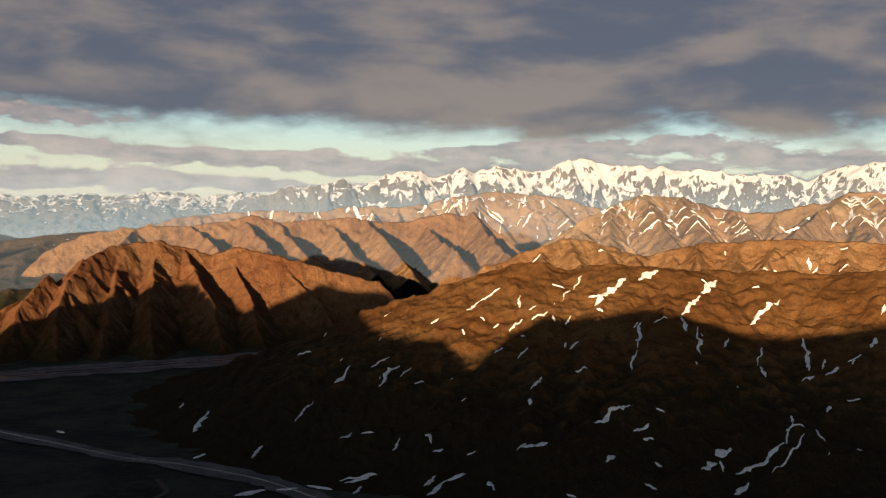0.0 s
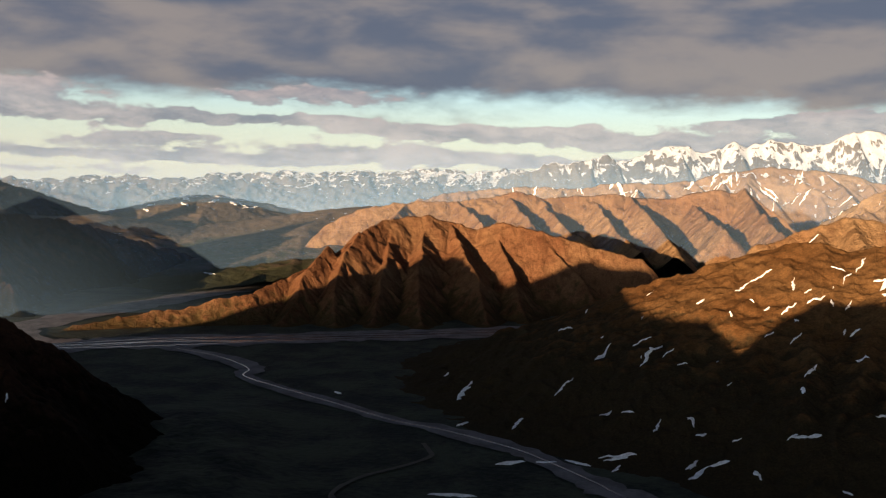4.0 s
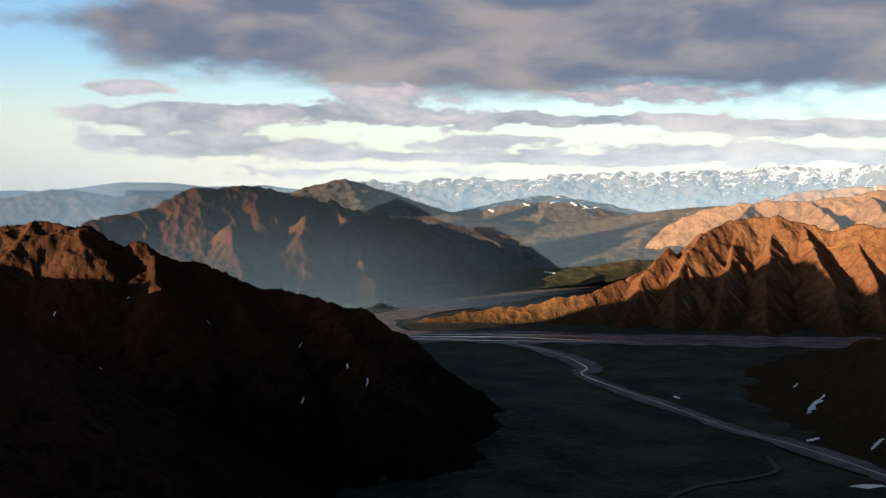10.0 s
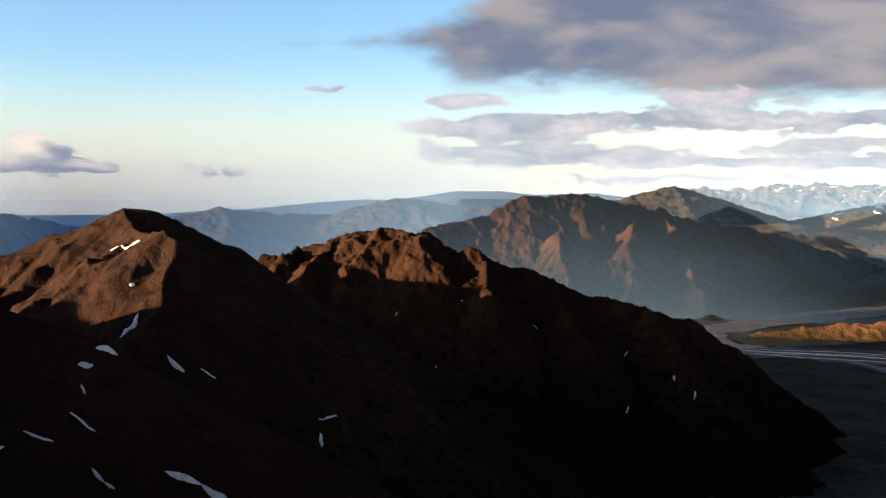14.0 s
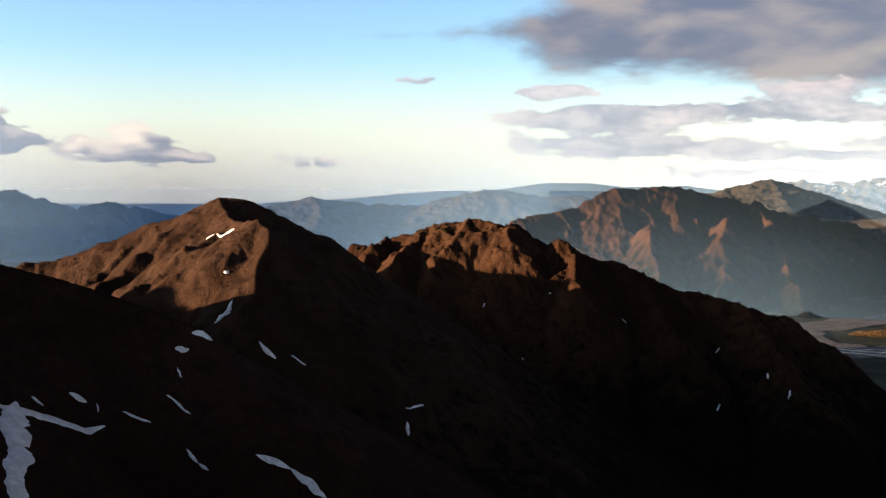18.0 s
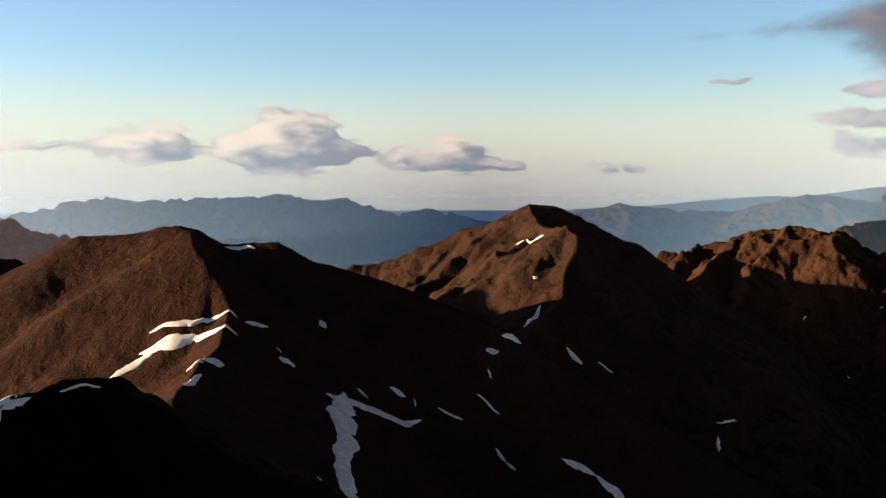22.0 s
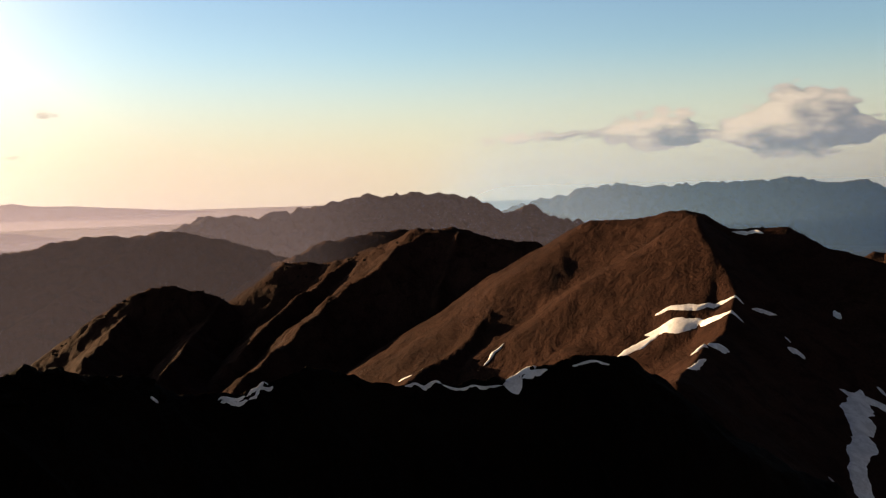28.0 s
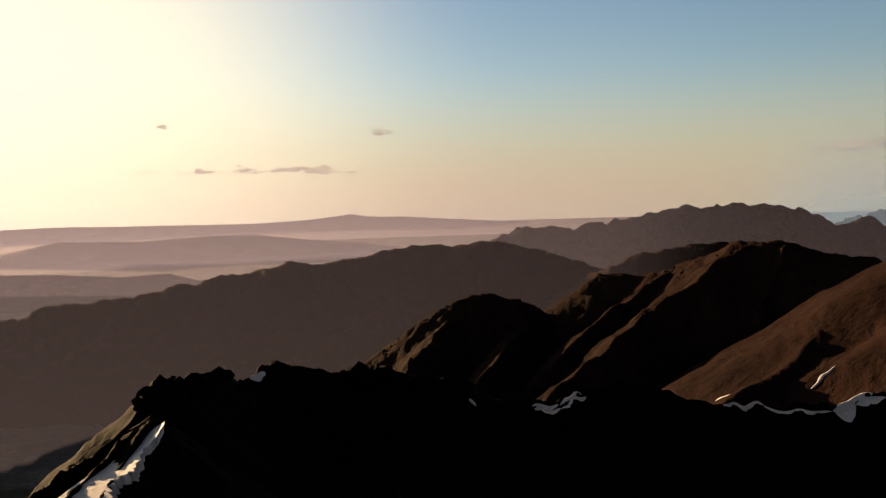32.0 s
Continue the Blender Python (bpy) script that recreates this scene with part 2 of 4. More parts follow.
TUNDRA = (0.0189, 0.0231, 0.0091)
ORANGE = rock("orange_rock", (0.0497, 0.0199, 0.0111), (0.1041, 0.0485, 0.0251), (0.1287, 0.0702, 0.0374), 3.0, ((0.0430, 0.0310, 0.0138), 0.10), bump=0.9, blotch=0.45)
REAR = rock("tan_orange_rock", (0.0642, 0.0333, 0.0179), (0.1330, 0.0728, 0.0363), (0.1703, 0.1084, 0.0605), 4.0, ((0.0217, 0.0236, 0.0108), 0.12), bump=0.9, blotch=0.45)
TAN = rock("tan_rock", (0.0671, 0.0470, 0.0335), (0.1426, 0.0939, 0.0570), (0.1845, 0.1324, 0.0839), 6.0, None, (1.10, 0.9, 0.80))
SNOWY = rock("snowy_rock", (0.0270, 0.0279, 0.0342), (0.0495, 0.0486, 0.0540), (0.0765, 0.0720, 0.0720), 8.0, None, (0.72, 0.3, 0.55))
DUSTED = rock("snow_dusted_rock", (0.022, 0.024, 0.032), (0.045, 0.042, 0.044), (0.070, 0.060, 0.056), 9.0, None, (0.98, 0.2, 0.72))
# Lower part: olive tundra, with the hill's cast shade also put into the colour.
HILL = rock("tundra_hill", (0.0265, 0.0145, 0.0073), (0.0914, 0.0444, 0.0172), (0.1225, 0.0662, 0.0278), 2.6, ((0.0292, 0.0232, 0.0132), 0.40))
# Low slopes go near-black: shade below the crags, put into the colour.
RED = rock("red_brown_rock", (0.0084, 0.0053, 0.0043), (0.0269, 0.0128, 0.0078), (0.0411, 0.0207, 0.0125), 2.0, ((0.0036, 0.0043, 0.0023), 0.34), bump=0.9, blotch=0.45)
# Both screes darken towards the foot, shade put into their colour.
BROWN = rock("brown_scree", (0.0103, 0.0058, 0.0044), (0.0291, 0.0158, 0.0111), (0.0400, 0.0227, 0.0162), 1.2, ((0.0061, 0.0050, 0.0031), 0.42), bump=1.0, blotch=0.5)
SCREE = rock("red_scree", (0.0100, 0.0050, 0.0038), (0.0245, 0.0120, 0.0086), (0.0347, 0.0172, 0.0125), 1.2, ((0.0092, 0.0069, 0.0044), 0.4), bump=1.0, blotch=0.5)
# Near-black scree: the ridge's own shade is put into the colour.
NEAR = rock("shade_dark_scree", (0.0021, 0.0014, 0.0010), (0.0045, 0.0031, 0.0021), (0.0069, 0.0045, 0.0031), 0.7)
FAR = rock("far_rock", (0.0137, 0.0127, 0.0114), (0.0296, 0.0237, 0.0196), (0.0410, 0.0341, 0.0273), 8.0, ((0.0114, 0.0127, 0.0082), 0.35))
MESA = rock("dun_upland", (0.04, 0.035, 0.03), (0.08, 0.062, 0.044), (0.115, 0.088, 0.062), 8.0, ((0.035, 0.04, 0.022), 0.3), (1.2, 0.6, 0.95))
MEADOW = plain("tundra_meadow", (0.006, 0.010, 0.008), (0.034, 0.041, 0.026), 0.03, 0.9, 0.8)
GRAVEL = plain("river_gravel", (0.085, 0.080, 0.088), (0.160, 0.148, 0.158), 0.06)
ROAD = plain("gravel_road", (0.065, 0.057, 0.050), (0.090, 0.080, 0.070), 0.4)
WATER = plain("silty_water", (0.0450, 0.0473, 0.0518), (0.0630, 0.0653, 0.0698), 0.2, 0.12, 0.15, 0.5)
SNOW = plain("old_snow", (0.58, 0.58, 0.61), (0.80, 0.80, 0.83), 0.5, 0.6, 0.3, 0.3)


# ---- noise and height fields ----
def perlin(x, y, seed=0):
    xi, yi = np.floor(x).astype(np.int64), np.floor(y).astype(np.int64)
    xf, yf = x - xi, y - yi
    u, v = xf * xf * xf * (xf * (xf * 6 - 15) + 10), yf * yf * yf * (yf * (yf * 6 - 15) + 10)

    def grad(ix, iy, fx, fy):
        h = (ix * 374761393 + iy * 668265263 + seed * 1442695041) & 0x7FFFFFFF
        h = ((h ^ (h >> 13)) * 1274126177) & 0x7FFFFFFF
        a = ((h ^ (h >> 16)) & 1023) * (2 * math.pi / 1024)
        return np.cos(a) * fx + np.sin(a) * fy

    a, b = grad(xi, yi, xf, yf), grad(xi + 1, yi, xf - 1, yf)
    c, d = grad(xi, yi + 1, xf, yf - 1), grad(xi + 1, yi + 1, xf - 1, yf - 1)
    return (a + u * (b - a)) + v * ((c + u * (d - c)) - (a + u * (b - a)))


def fbm(x, y, size, octaves=5, seed=0, ridged=False):
    total, amp, norm = np.zeros_like(x), 1.0, 0.0
    for k in range(octaves):
        n = perlin(x / size + 13.7 * k, y / size - 7.3 * k, seed + k)
        total += amp * ((1 - 2.6 * np.abs(n)) if ridged else 1.5 * n)
        norm += amp
        amp *= 0.5
        size *= 0.5
    return total / norm


def grid_mesh(name, X, Y, Z, attrs, mat, keep=None):
    """A mesh over a grid of points, with float attributes; faces outside keep are left out."""
    nr, nc = X.shape
    idx = np.arange(nr * nc).reshape(nr, nc)
    quads = np.stack([idx[:-1, :-1], idx[:-1, 1:], idx[1:, 1:], idx[1:, :-1]], -1).reshape(-1, 4)
    if keep is not None:
        k = keep.ravel()
        quads = quads[k[quads].any(1)]
    used = np.unique(quads)
    remap = np.zeros(nr * nc, np.int64)
    remap[used] = np.arange(len(used))
    quads = remap[quads]
    co = np.stack([X, Y, Z], -1).reshape(-1, 3)[used]
    me = bpy.data.meshes.new(name)
    me.vertices.add(len(co))
    me.vertices.foreach_set("co", co.astype(np.float32).ravel())
    me.loops.add(quads.size)
    me.loops.foreach_set("vertex_index", quads.astype(np.int32).ravel())
    me.polygons.add(len(quads))
    me.polygons.foreach_set("loop_start", np.arange(0, quads.size, 4, dtype=np.int32))
    me.polygons.foreach_set("use_smooth", np.ones(len(quads), bool))
    for key, val in attrs.items():
        a = me.attributes.new(key, "FLOAT", "POINT")
        a.data.foreach_set("value", val.ravel()[used].astype(np.float32))
    me.materials.append(mat)
    me.update()
    me.validate()
    return new(name, me)


def crest_points(rows):
    return np.array([bearing(a, r, z) for a, r, z in rows])


def spurs(line, gap, m, ratio, rng, base, depth=0):
    """Side ridges that run down from a crest to both sides; returns segments of two points each."""
    segs, side, walked, nxt = [], 1, 0.0, gap * 0.4
    for p, q in zip(line[:-1], line[1:]):
        d = q - p
        length = math.hypot(d[0], d[1])
        while length > 0 and walked + length > nxt:
            f = (nxt - walked) / length
            o = p + d * f
            high = o[2] - base
            for s in (side, -side) if depth == 0 else (side,):
                if high < 4 and depth == 0:
                    continue
                turn = math.atan2(d[1], d[0]) + s * (math.pi / 2 - rng.uniform(-0.45, 0.55) if depth == 0 else rng.uniform(0.6, 1.05))
                steep = m * ratio * rng.uniform(0.82, 1.12)
                run = high / steep * (rng.uniform(0.65, 1.0) if depth == 0 else rng.uniform(0.3, 0.55))
                pts, at, n = [o - np.array([0, 0, 0.01 * high])], turn, 4 if depth == 0 else 2
                for k in range(n):
                    at += rng.uniform(-0.28, 0.28)
                    drop = steep * run / n * (1.25 - 0.5 * k / n)
                    pts.append(pts[-1] + np.array([math.cos(at) * run / n, math.sin(at) * run / n, -drop]))
                segs += list(zip(pts[:-1], pts[1:]))
                if depth == 0:
                    segs += spurs(np.array(pts), run / rng.uniform(2.2, 3.4), m, min(0.92, ratio * 1.45), rng, base, 1)
            side = -side
            nxt += gap * rng.uniform(0.65, 1.35)
        walked += length
    return segs


FIELDS = {}
CRESTS = {}


def mountain(key, name, crest, mat, label, category, face=33.0, gap=60.0, ratio=0.62, rough=1.0, step=0.1, rows=110, base=0.0, more=(), seed=1,
             near=None, beyond=None, crest_rough=0.028, fine_rough=0.0, fine_size=6.0, foot=4.0, pad=None, ribs=(), loose=True):
    """A mountain as a height field round its crest: faces fall at an even angle from the crest and from its side ridges, and are then worn."""
    line = crest_points(crest)
    rng = random.Random(seed)
    m = math.tan(radians(face))
    high = float(line[:, 2].max() - base)
    segs = list(zip(line[:-1], line[1:])) + (spurs(line, gap, m, ratio, rng, base) if loose else [])
    for rib in ribs:
        e = crest_points(rib)
        segs += list(zip(e[:-1], e[1:])) + spurs(e, gap * 0.5, m, min(0.9, ratio * 1.5), rng, base, 1)
    for extra in more:
        e = crest_points(extra)
        segs += list(zip(e[:-1], e[1:])) + spurs(e, gap * 0.8, m, min(0.86, ratio * 1.15), rng, base, 1)
    S = np.array([np.concatenate([p, q]) for p, q in segs])
    wide = high / m * 1.25
    bear = [c[0] for c in crest]
    dist = [c[1] for c in crest] + [c[1] for e in more for c in e]
    side = pad if pad is not None else math.degrees(min(0.35, wide / (sum(dist) / len(dist))))
    a0, a1 = min(bear) - side, max(bear) + side
    r0, r1 = near or max(18.0, min(dist) - wide), min(beyond or max(dist) + wide, 4985.0)
    az = np.radians(np.arange(a0, a1 + step, step))
    order = sorted(crest)
    along = np.interp(np.degrees(az), [c[0] for c in order], [c[1] for c in order])
    front = int(rows * 0.7)
    u1, u2 = np.linspace(0, 1, front, endpoint=False) ** 0.85, np.linspace(0, 1, rows - front) ** 1.4
    R = np.concatenate([r0 * (along[None] / r0) ** u1[:, None], along[None] * (r1 / along[None]) ** u2[:, None]])
    A = np.broadcast_to(az, R.shape)
    X, Y = -R * np.sin(A), R * np.cos(A)

    def surface(X, Y):
        warp = 0.05 * high
        dip = high * 0.5
        px = X + warp * fbm(X, Y, dip, 4, seed + 50)
        py = Y + warp * fbm(X, Y, dip, 4, seed + 60)
        H = np.full(X.shape, base - 30.0)
        for k, s in enumerate(S):
            reach = 0.5 * math.hypot(s[3] - s[0], s[4] - s[1]) + (max(s[2], s[5]) - base + 2.5 * foot) / (m * 0.86) + warp
            near_it = np.nonzero((np.abs(X - 0.5 * (s[0] + s[3])) < reach) & (np.abs(Y - 0.5 * (s[1] + s[4])) < reach))
            qx, qy = (X[near_it], Y[near_it]) if k < len(line) - 1 else (px[near_it], py[near_it])
            ex, ey = s[3] - s[0], s[4] - s[1]
            f = np.clip(((qx - s[0]) * ex + (qy - s[1]) * ey) / (ex * ex + ey * ey + 1e-9), 0, 1)
            d = np.hypot(qx - s[0] - f * ex, qy - s[1] - f * ey)
            top = s[2] + f * (s[5] - s[2])
            H[near_it] = np.maximum(H[near_it], top - m * d * (1 - 0.12 * np.minimum(d / wide, 1)))
        below = np.clip((top_line(X, Y) - H) / (0.18 * high), 0, 1)
        H = H + rough * high * (0.05 * below * fbm(X, Y, high * 0.42, 4, seed, True) + 0.022 * below * fbm(X, Y, high * 0.11, 3, seed + 9))
        H = H + crest_rough * high * (0.5 * fbm(X, Y, high * 0.16, 5, seed + 20) + 0.9 * (fbm(X, Y, high * 0.24, 5, seed + 25, True) - 0.35))
        if fine_rough:
            H = H + fine_rough * (fbm(X, Y, fine_size, 4, seed + 30, True) - 0.3)
        t = (H - base) / foot
        return base + foot * (np.logaddexp(0, t) - 0.35 / (1 + np.exp(np.clip(t, -50, 50))) ** 0.5)

    def top_line(X, Y):
        out = np.full(X.shape, float(base))
        for k in range(len(line) - 1):
            s = S[k]
            ex, ey = s[3] - s[0], s[4] - s[1]
            f = np.clip(((X - s[0]) * ex + (Y - s[1]) * ey) / (ex * ex + ey * ey + 1e-9), 0, 1)
            d = np.hypot(X - s[0] - f * ex, Y - s[1] - f * ey)
            np.maximum(out, s[2] + f * (s[5] - s[2]) - 0.06 * m * d, out=out)
        return out

    Z = surface(X, Y)
    FIELDS[key] = surface
    CRESTS[key] = crest

    def blur(a, n):
        for _ in range(n):
            p = np.pad(a, 1, mode="edge")
            a = (p[:-2, 1:-1] + p[2:, 1:-1] + p[1:-1, :-2] + p[1:-1, 2:] + a) / 5
        return a

    gully = np.clip((blur(Z, 12) - Z) / (0.03 * high), -1, 1)
    keep = Z > base - foot * 0.3
    ob = grid_mesh(name, X, Y, Z, {"gully": gully, "rise": (Z - base) / high}, mat, keep)
    return tagged(ob, label, category)


# ---- ground ----
def ground_sheet():
    az = np.radians(np.arange(-180, 180.1, 0.5))
    rr = 0.05 * (4995.0 / 0.05) ** np.linspace(0, 1, 260)
    R, A = np.meshgrid(rr, az, indexing="ij")
    X, Y = -R * np.sin(A), R * np.cos(A)
    Z = 0.5 * fbm(X, Y, 120.0, 4, 90) * np.clip((R - 150) / 400, 0, 1) - 0.5
    ob = grid_mesh("ground", X, Y, Z, {}, MEADOW)
    return tagged(ob, "dark green tundra valley floor and plain", "ground", kind="structure")


def rolling_ground():
    az, rr = np.radians(np.arange(23.0, 66.0, 0.1)), np.linspace(235.0, 600.0, 260)
    R, A = np.meshgrid(rr, az, indexing="ij")
    X, Y = -R * np.sin(A), R * np.cos(A)
    D = np.degrees(A)
    inside = np.clip(np.minimum.reduce([(D - 23.0) / 7.0, (66.0 - D) / 4.0, (R - 235.0) / 30.0, (600.0 - R) / 90.0]), 0, 1)
    inside = inside * inside * (3 - 2 * inside)
    Z = inside * (3.0 + 4.5 * fbm(X, Y, 70.0, 5, 71, True) + 3.0 * fbm(X + 0.6 * Y, Y * 0.4, 40.0, 3, 75)) - 0.8
    ob = grid_mesh("ground", X, Y, Z, {"gully": np.zeros_like(Z), "rise": np.clip(Z / 10, 0, 1)}, MEADOW, Z > -0.9)
    return tagged(ob, "rolling dark tundra below the crags", "ground", kind="structure")


ground_sheet()
rolling_ground()


# ---- mountains, far to near: crests as bearing in degrees, distance and height in metres ----
MOUNTAIN = {}
MOUNTAIN["snow_range"] = mountain("snow_range", "mountain_range", ((12.1, 3300, 154), (10.5, 3319, 181), (9.5, 3338, 200), (8.1, 3356, 208), (6.9, 3375, 233), (6.2, 3394, 240), (5.2, 3412, 216), (4.2, 3431, 244), (3.2, 3450, 266), (2.4, 3469, 288), (1.4, 3488, 284), (0.5, 3506, 261), (-0.5, 3525, 267), (-1.1, 3544, 312), (-1.8, 3562, 287), (-3.1, 3581, 310), (-4.5, 3600, 306), (-5.8, 3619, 293), (-6.7, 3638, 320), (-7.3, 3656, 349), (-8.1, 3675, 361), (-9, 3694, 346), (-9.9, 3688, 331), (-10.8, 3669, 320), (-12.5, 3650, 330), (-13.7, 3631, 313), (-15.2, 3612, 313), (-16.8, 3594, 284), (-18.3, 3575, 293), (-20.7, 3556, 268), (-22.7, 3538, 325), (-23.6, 3519, 333), (-24.6, 3500, 328), (-26.6, 3500, 312),),
    SNOWY, "jagged high mountain range under deep snow with dark rock", "mountain range", face=57, ratio=0.55, gap=115, step=0.1, rows=190, seed=3, crest_rough=0.05, base=-20, fine_rough=11, fine_size=130.0)
MOUNTAIN["low_snow_range"] = mountain("low_snow_range", "mountain_range", ((11, 3900, 207), (14.1, 3912, 193), (17.2, 3924, 200), (18.8, 3935, 182), (20.7, 3947, 180), (23.7, 3959, 171), (25.8, 3971, 179), (27, 3982, 157), (28.8, 3994, 168), (30.4, 4012, 138), (32.4, 4035, 125), (33.4, 4059, 148), (34.4, 4082, 128), (35.9, 4106, 143), (37.4, 4129, 120), (38.7, 4153, 124), (39.7, 4176, 130), (41, 4200, 112),),
    DUSTED, "distant low mountain range dusted with snow", "mountain range", face=30, ratio=0.58, gap=140, step=0.1, rows=100, seed=4, crest_rough=0.075, base=-20, fine_rough=18, fine_size=110.0)
MOUNTAIN["far_ridge_east"] = mountain("far_ridge_east", "ridge", ((71.4, 4300, 16), (69.1, 4309, 30), (66, 4318, 40), (62.8, 4327, 65), (59.6, 4336, 81), (58.3, 4345, 76), (56.3, 4355, 95), (54.3, 4364, 119), (51.6, 4373, 120), (49.6, 4382, 103), (46.2, 4391, 113), (44.2, 4400, 93),),
    FAR, "faint blue ridge on the horizon", "ridge", face=14, gap=300, step=0.15, rows=40, seed=5, crest_rough=0.02, base=-20, rough=0.4)
MOUNTAIN["far_plain_range"] = mountain("far_plain_range", "ridge", ((154.3, 4500, 52), (151.6, 4500, 47), (148.8, 4500, 50), (142.7, 4500, 39), (137.9, 4500, 33), (134.7, 4500, 42), (133, 4500, 56), (132.3, 4500, 65), (131.3, 4500, 49), (129, 4500, 43), (126.3, 4500, 26), (122.9, 4500, 7), (119.6, 4500, -11),),
    FAR, "faint low range beyond the plain", "ridge", face=12, gap=300, step=0.15, rows=40, seed=6, crest_rough=0.02, base=-30, rough=0.4)
MOUNTAIN["far_mid_hills"] = mountain("far_mid_hills", "hill", ((148.8, 2600, 46), (144.3, 2600, 39), (140.2, 2600, 46), (138, 2600, 45), (135, 2600, 27), (131.7, 2600, 14),),
    FAR, "hazy low hills on the plain", "hill", face=12, gap=200, step=0.15, rows=40, seed=7, rough=0.5)
MOUNTAIN["far_low_hills"] = mountain("far_low_hills", "hill", ((155.8, 1500, 44), (151.7, 1500, 38), (148.9, 1500, 34), (145.3, 1500, 25), (142.9, 1500, 27), (141, 1500, 12), (139.1, 1500, 1),),
    FAR, "hazy dark low hills beyond the ridges", "hill", face=18, gap=120, step=0.15, rows=50, seed=8, rough=0.6)
MOUNTAIN["tan_range"] = mountain("tan_range", "ridge", ((17.5, 2530, 87.1), (15.9, 2543, 105.8), (14.4, 2558, 113.5), (12.8, 2572, 125.6), (10.2, 2585, 131.1), (7.5, 2598, 130), (4.9, 2612, 150.9), (2.9, 2627, 146.5), (0.9, 2640, 158.6), (-0.5, 2653, 180.6), (-2.2, 2668, 192.7), (-3.2, 2682, 201.5), (-4.2, 2695, 194.9), (-5.5, 2708, 196), (-7.2, 2722, 181.7), (-9.2, 2737, 153.1), (-10.5, 2750, 128.9)),
    TAN, "sunlit tan ridge streaked with snow below the high range", "ridge", face=44, ratio=0.4, gap=95, step=0.09, rows=150, seed=9, fine_rough=4, fine_size=55, near=2250)
MOUNTAIN["tan_peak"] = mountain("tan_peak", "mountain", ((-5.3, 1680, 52.7), (-6.6, 1708, 77.4), (-7.9, 1736, 113.2), (-9.2, 1764, 139), (-10.5, 1792, 160.2), (-11.8, 1820, 177), (-12.7, 1848, 171.4), (-13.7, 1876, 174.8), (-15.3, 1904, 159.1), (-16.9, 1897, 145.7), (-18.4, 1891, 139), (-19.3, 1883, 146.8), (-20.8, 1876, 155.8), (-21.9, 1869, 167), (-22.8, 1861, 182.6), (-23.9, 1855, 187.1), (-25.6, 1848, 177)),
    TAN, "sunlit tan peak with snow streaks in its gullies", "mountain", face=44, ratio=0.4, gap=65, step=0.09, rows=160, seed=10, fine_rough=3, fine_size=42, near=1480,
    ribs=(((-11.45, 1812, 176.1), (-10.51, 1732, 134.7), (-8.89, 1637, 105), (-5.93, 1480, 75.5)),
    ((-11.45, 1812, 176.1), (-12.45, 1696, 135.6), (-13.45, 1569, 95.2), (-13.94, 1500, 75.6)),
    ((-10.16, 1785, 155.3), (-9.7, 1671, 119.6), (-9.9, 1520, 76.5)),
    ((-13.7, 1876, 172.2), (-14.84, 1689, 127.2), (-15.35, 1560, 96.6)),
    ((-16.55, 1899, 149.3), (-17.5, 1736, 114), (-18.45, 1560, 81.3)),
    ((-23.07, 1860, 181.2), (-21.37, 1705, 142.9), (-19.93, 1560, 104.1)),
    ((-23.07, 1860, 181.2), (-23.54, 1721, 136.6), (-24.13, 1600, 106.4)),))
MOUNTAIN["tan_bench"] = mountain("tan_bench", "hill", ((31.5, 1900, 16), (29, 1900, 39), (28, 1900, 46), (26.3, 1900, 58), (23.6, 1900, 74), (21.6, 1900, 86), (19.6, 1900, 91), (17.6, 1900, 91)),
    MESA, "low sunlit tan bench above the plain", "hill", face=9, gap=90, step=0.15, rows=50, seed=41, rough=0.4, fine_rough=2.5, fine_size=60)
MOUNTAIN["low_bench"] = mountain("low_bench", "hill", ((41.6, 1850, 24), (40, 1850, 52), (39, 1850, 66), (37, 1850, 65), (35.4, 1850, 69), (33.7, 1850, 63), (32.3, 1850, 54), (30.6, 1850, 28)),
    MESA, "low dun hills at the edge of the plain", "hill", face=10, gap=90, step=0.15, rows=50, seed=42, rough=0.4, fine_rough=2.5, fine_size=60)
MOUNTAIN["mesa_hill"] = mountain("mesa_hill", "hill", ((34, 2200, 52), (33, 2200, 73), (31.7, 2200, 91), (30.3, 2200, 102), (28.7, 2200, 103), (27, 2200, 91), (25.3, 2200, 79), (23.6, 2200, 65),),
    MESA, "broad low hill with scattered snow fields", "hill", face=14, gap=120, step=0.12, rows=50, seed=11, rough=0.6, fine_rough=3, fine_size=60)
MOUNTAIN["blue_peak"] = mountain("blue_peak", "mountain", ((45.2, 2100, 92), (44.6, 2100, 104), (43.3, 2100, 116), (42.5, 2100, 125), (41.7, 2100, 133), (41, 2100, 130), (40.4, 2100, 121), (39, 2100, 100), (38, 2100, 70),),
    FAR, "blue-grey rounded peak beyond the valley", "mountain", face=20, gap=90, step=0.1, rows=70, seed=12, fine_rough=6, fine_size=50, crest_rough=0.05)
MOUNTAIN["hazy_ridge"] = mountain("hazy_ridge", "ridge", ((71.5, 2300, 60), (69.1, 2300, 69), (68, 2300, 82), (66, 2300, 69), (62.8, 2300, 64), (61.2, 2300, 60), (60.2, 2300, 82), (57.9, 2300, 104), (56.3, 2300, 101), (54.6, 2300, 88), (52.3, 2300, 92), (50.9, 2300, 75), (48.9, 2300, 55),),
    FAR, "hazy blue broken ridge", "ridge", face=20, gap=120, step=0.12, rows=60, seed=13, fine_rough=7, fine_size=60, crest_rough=0.05)
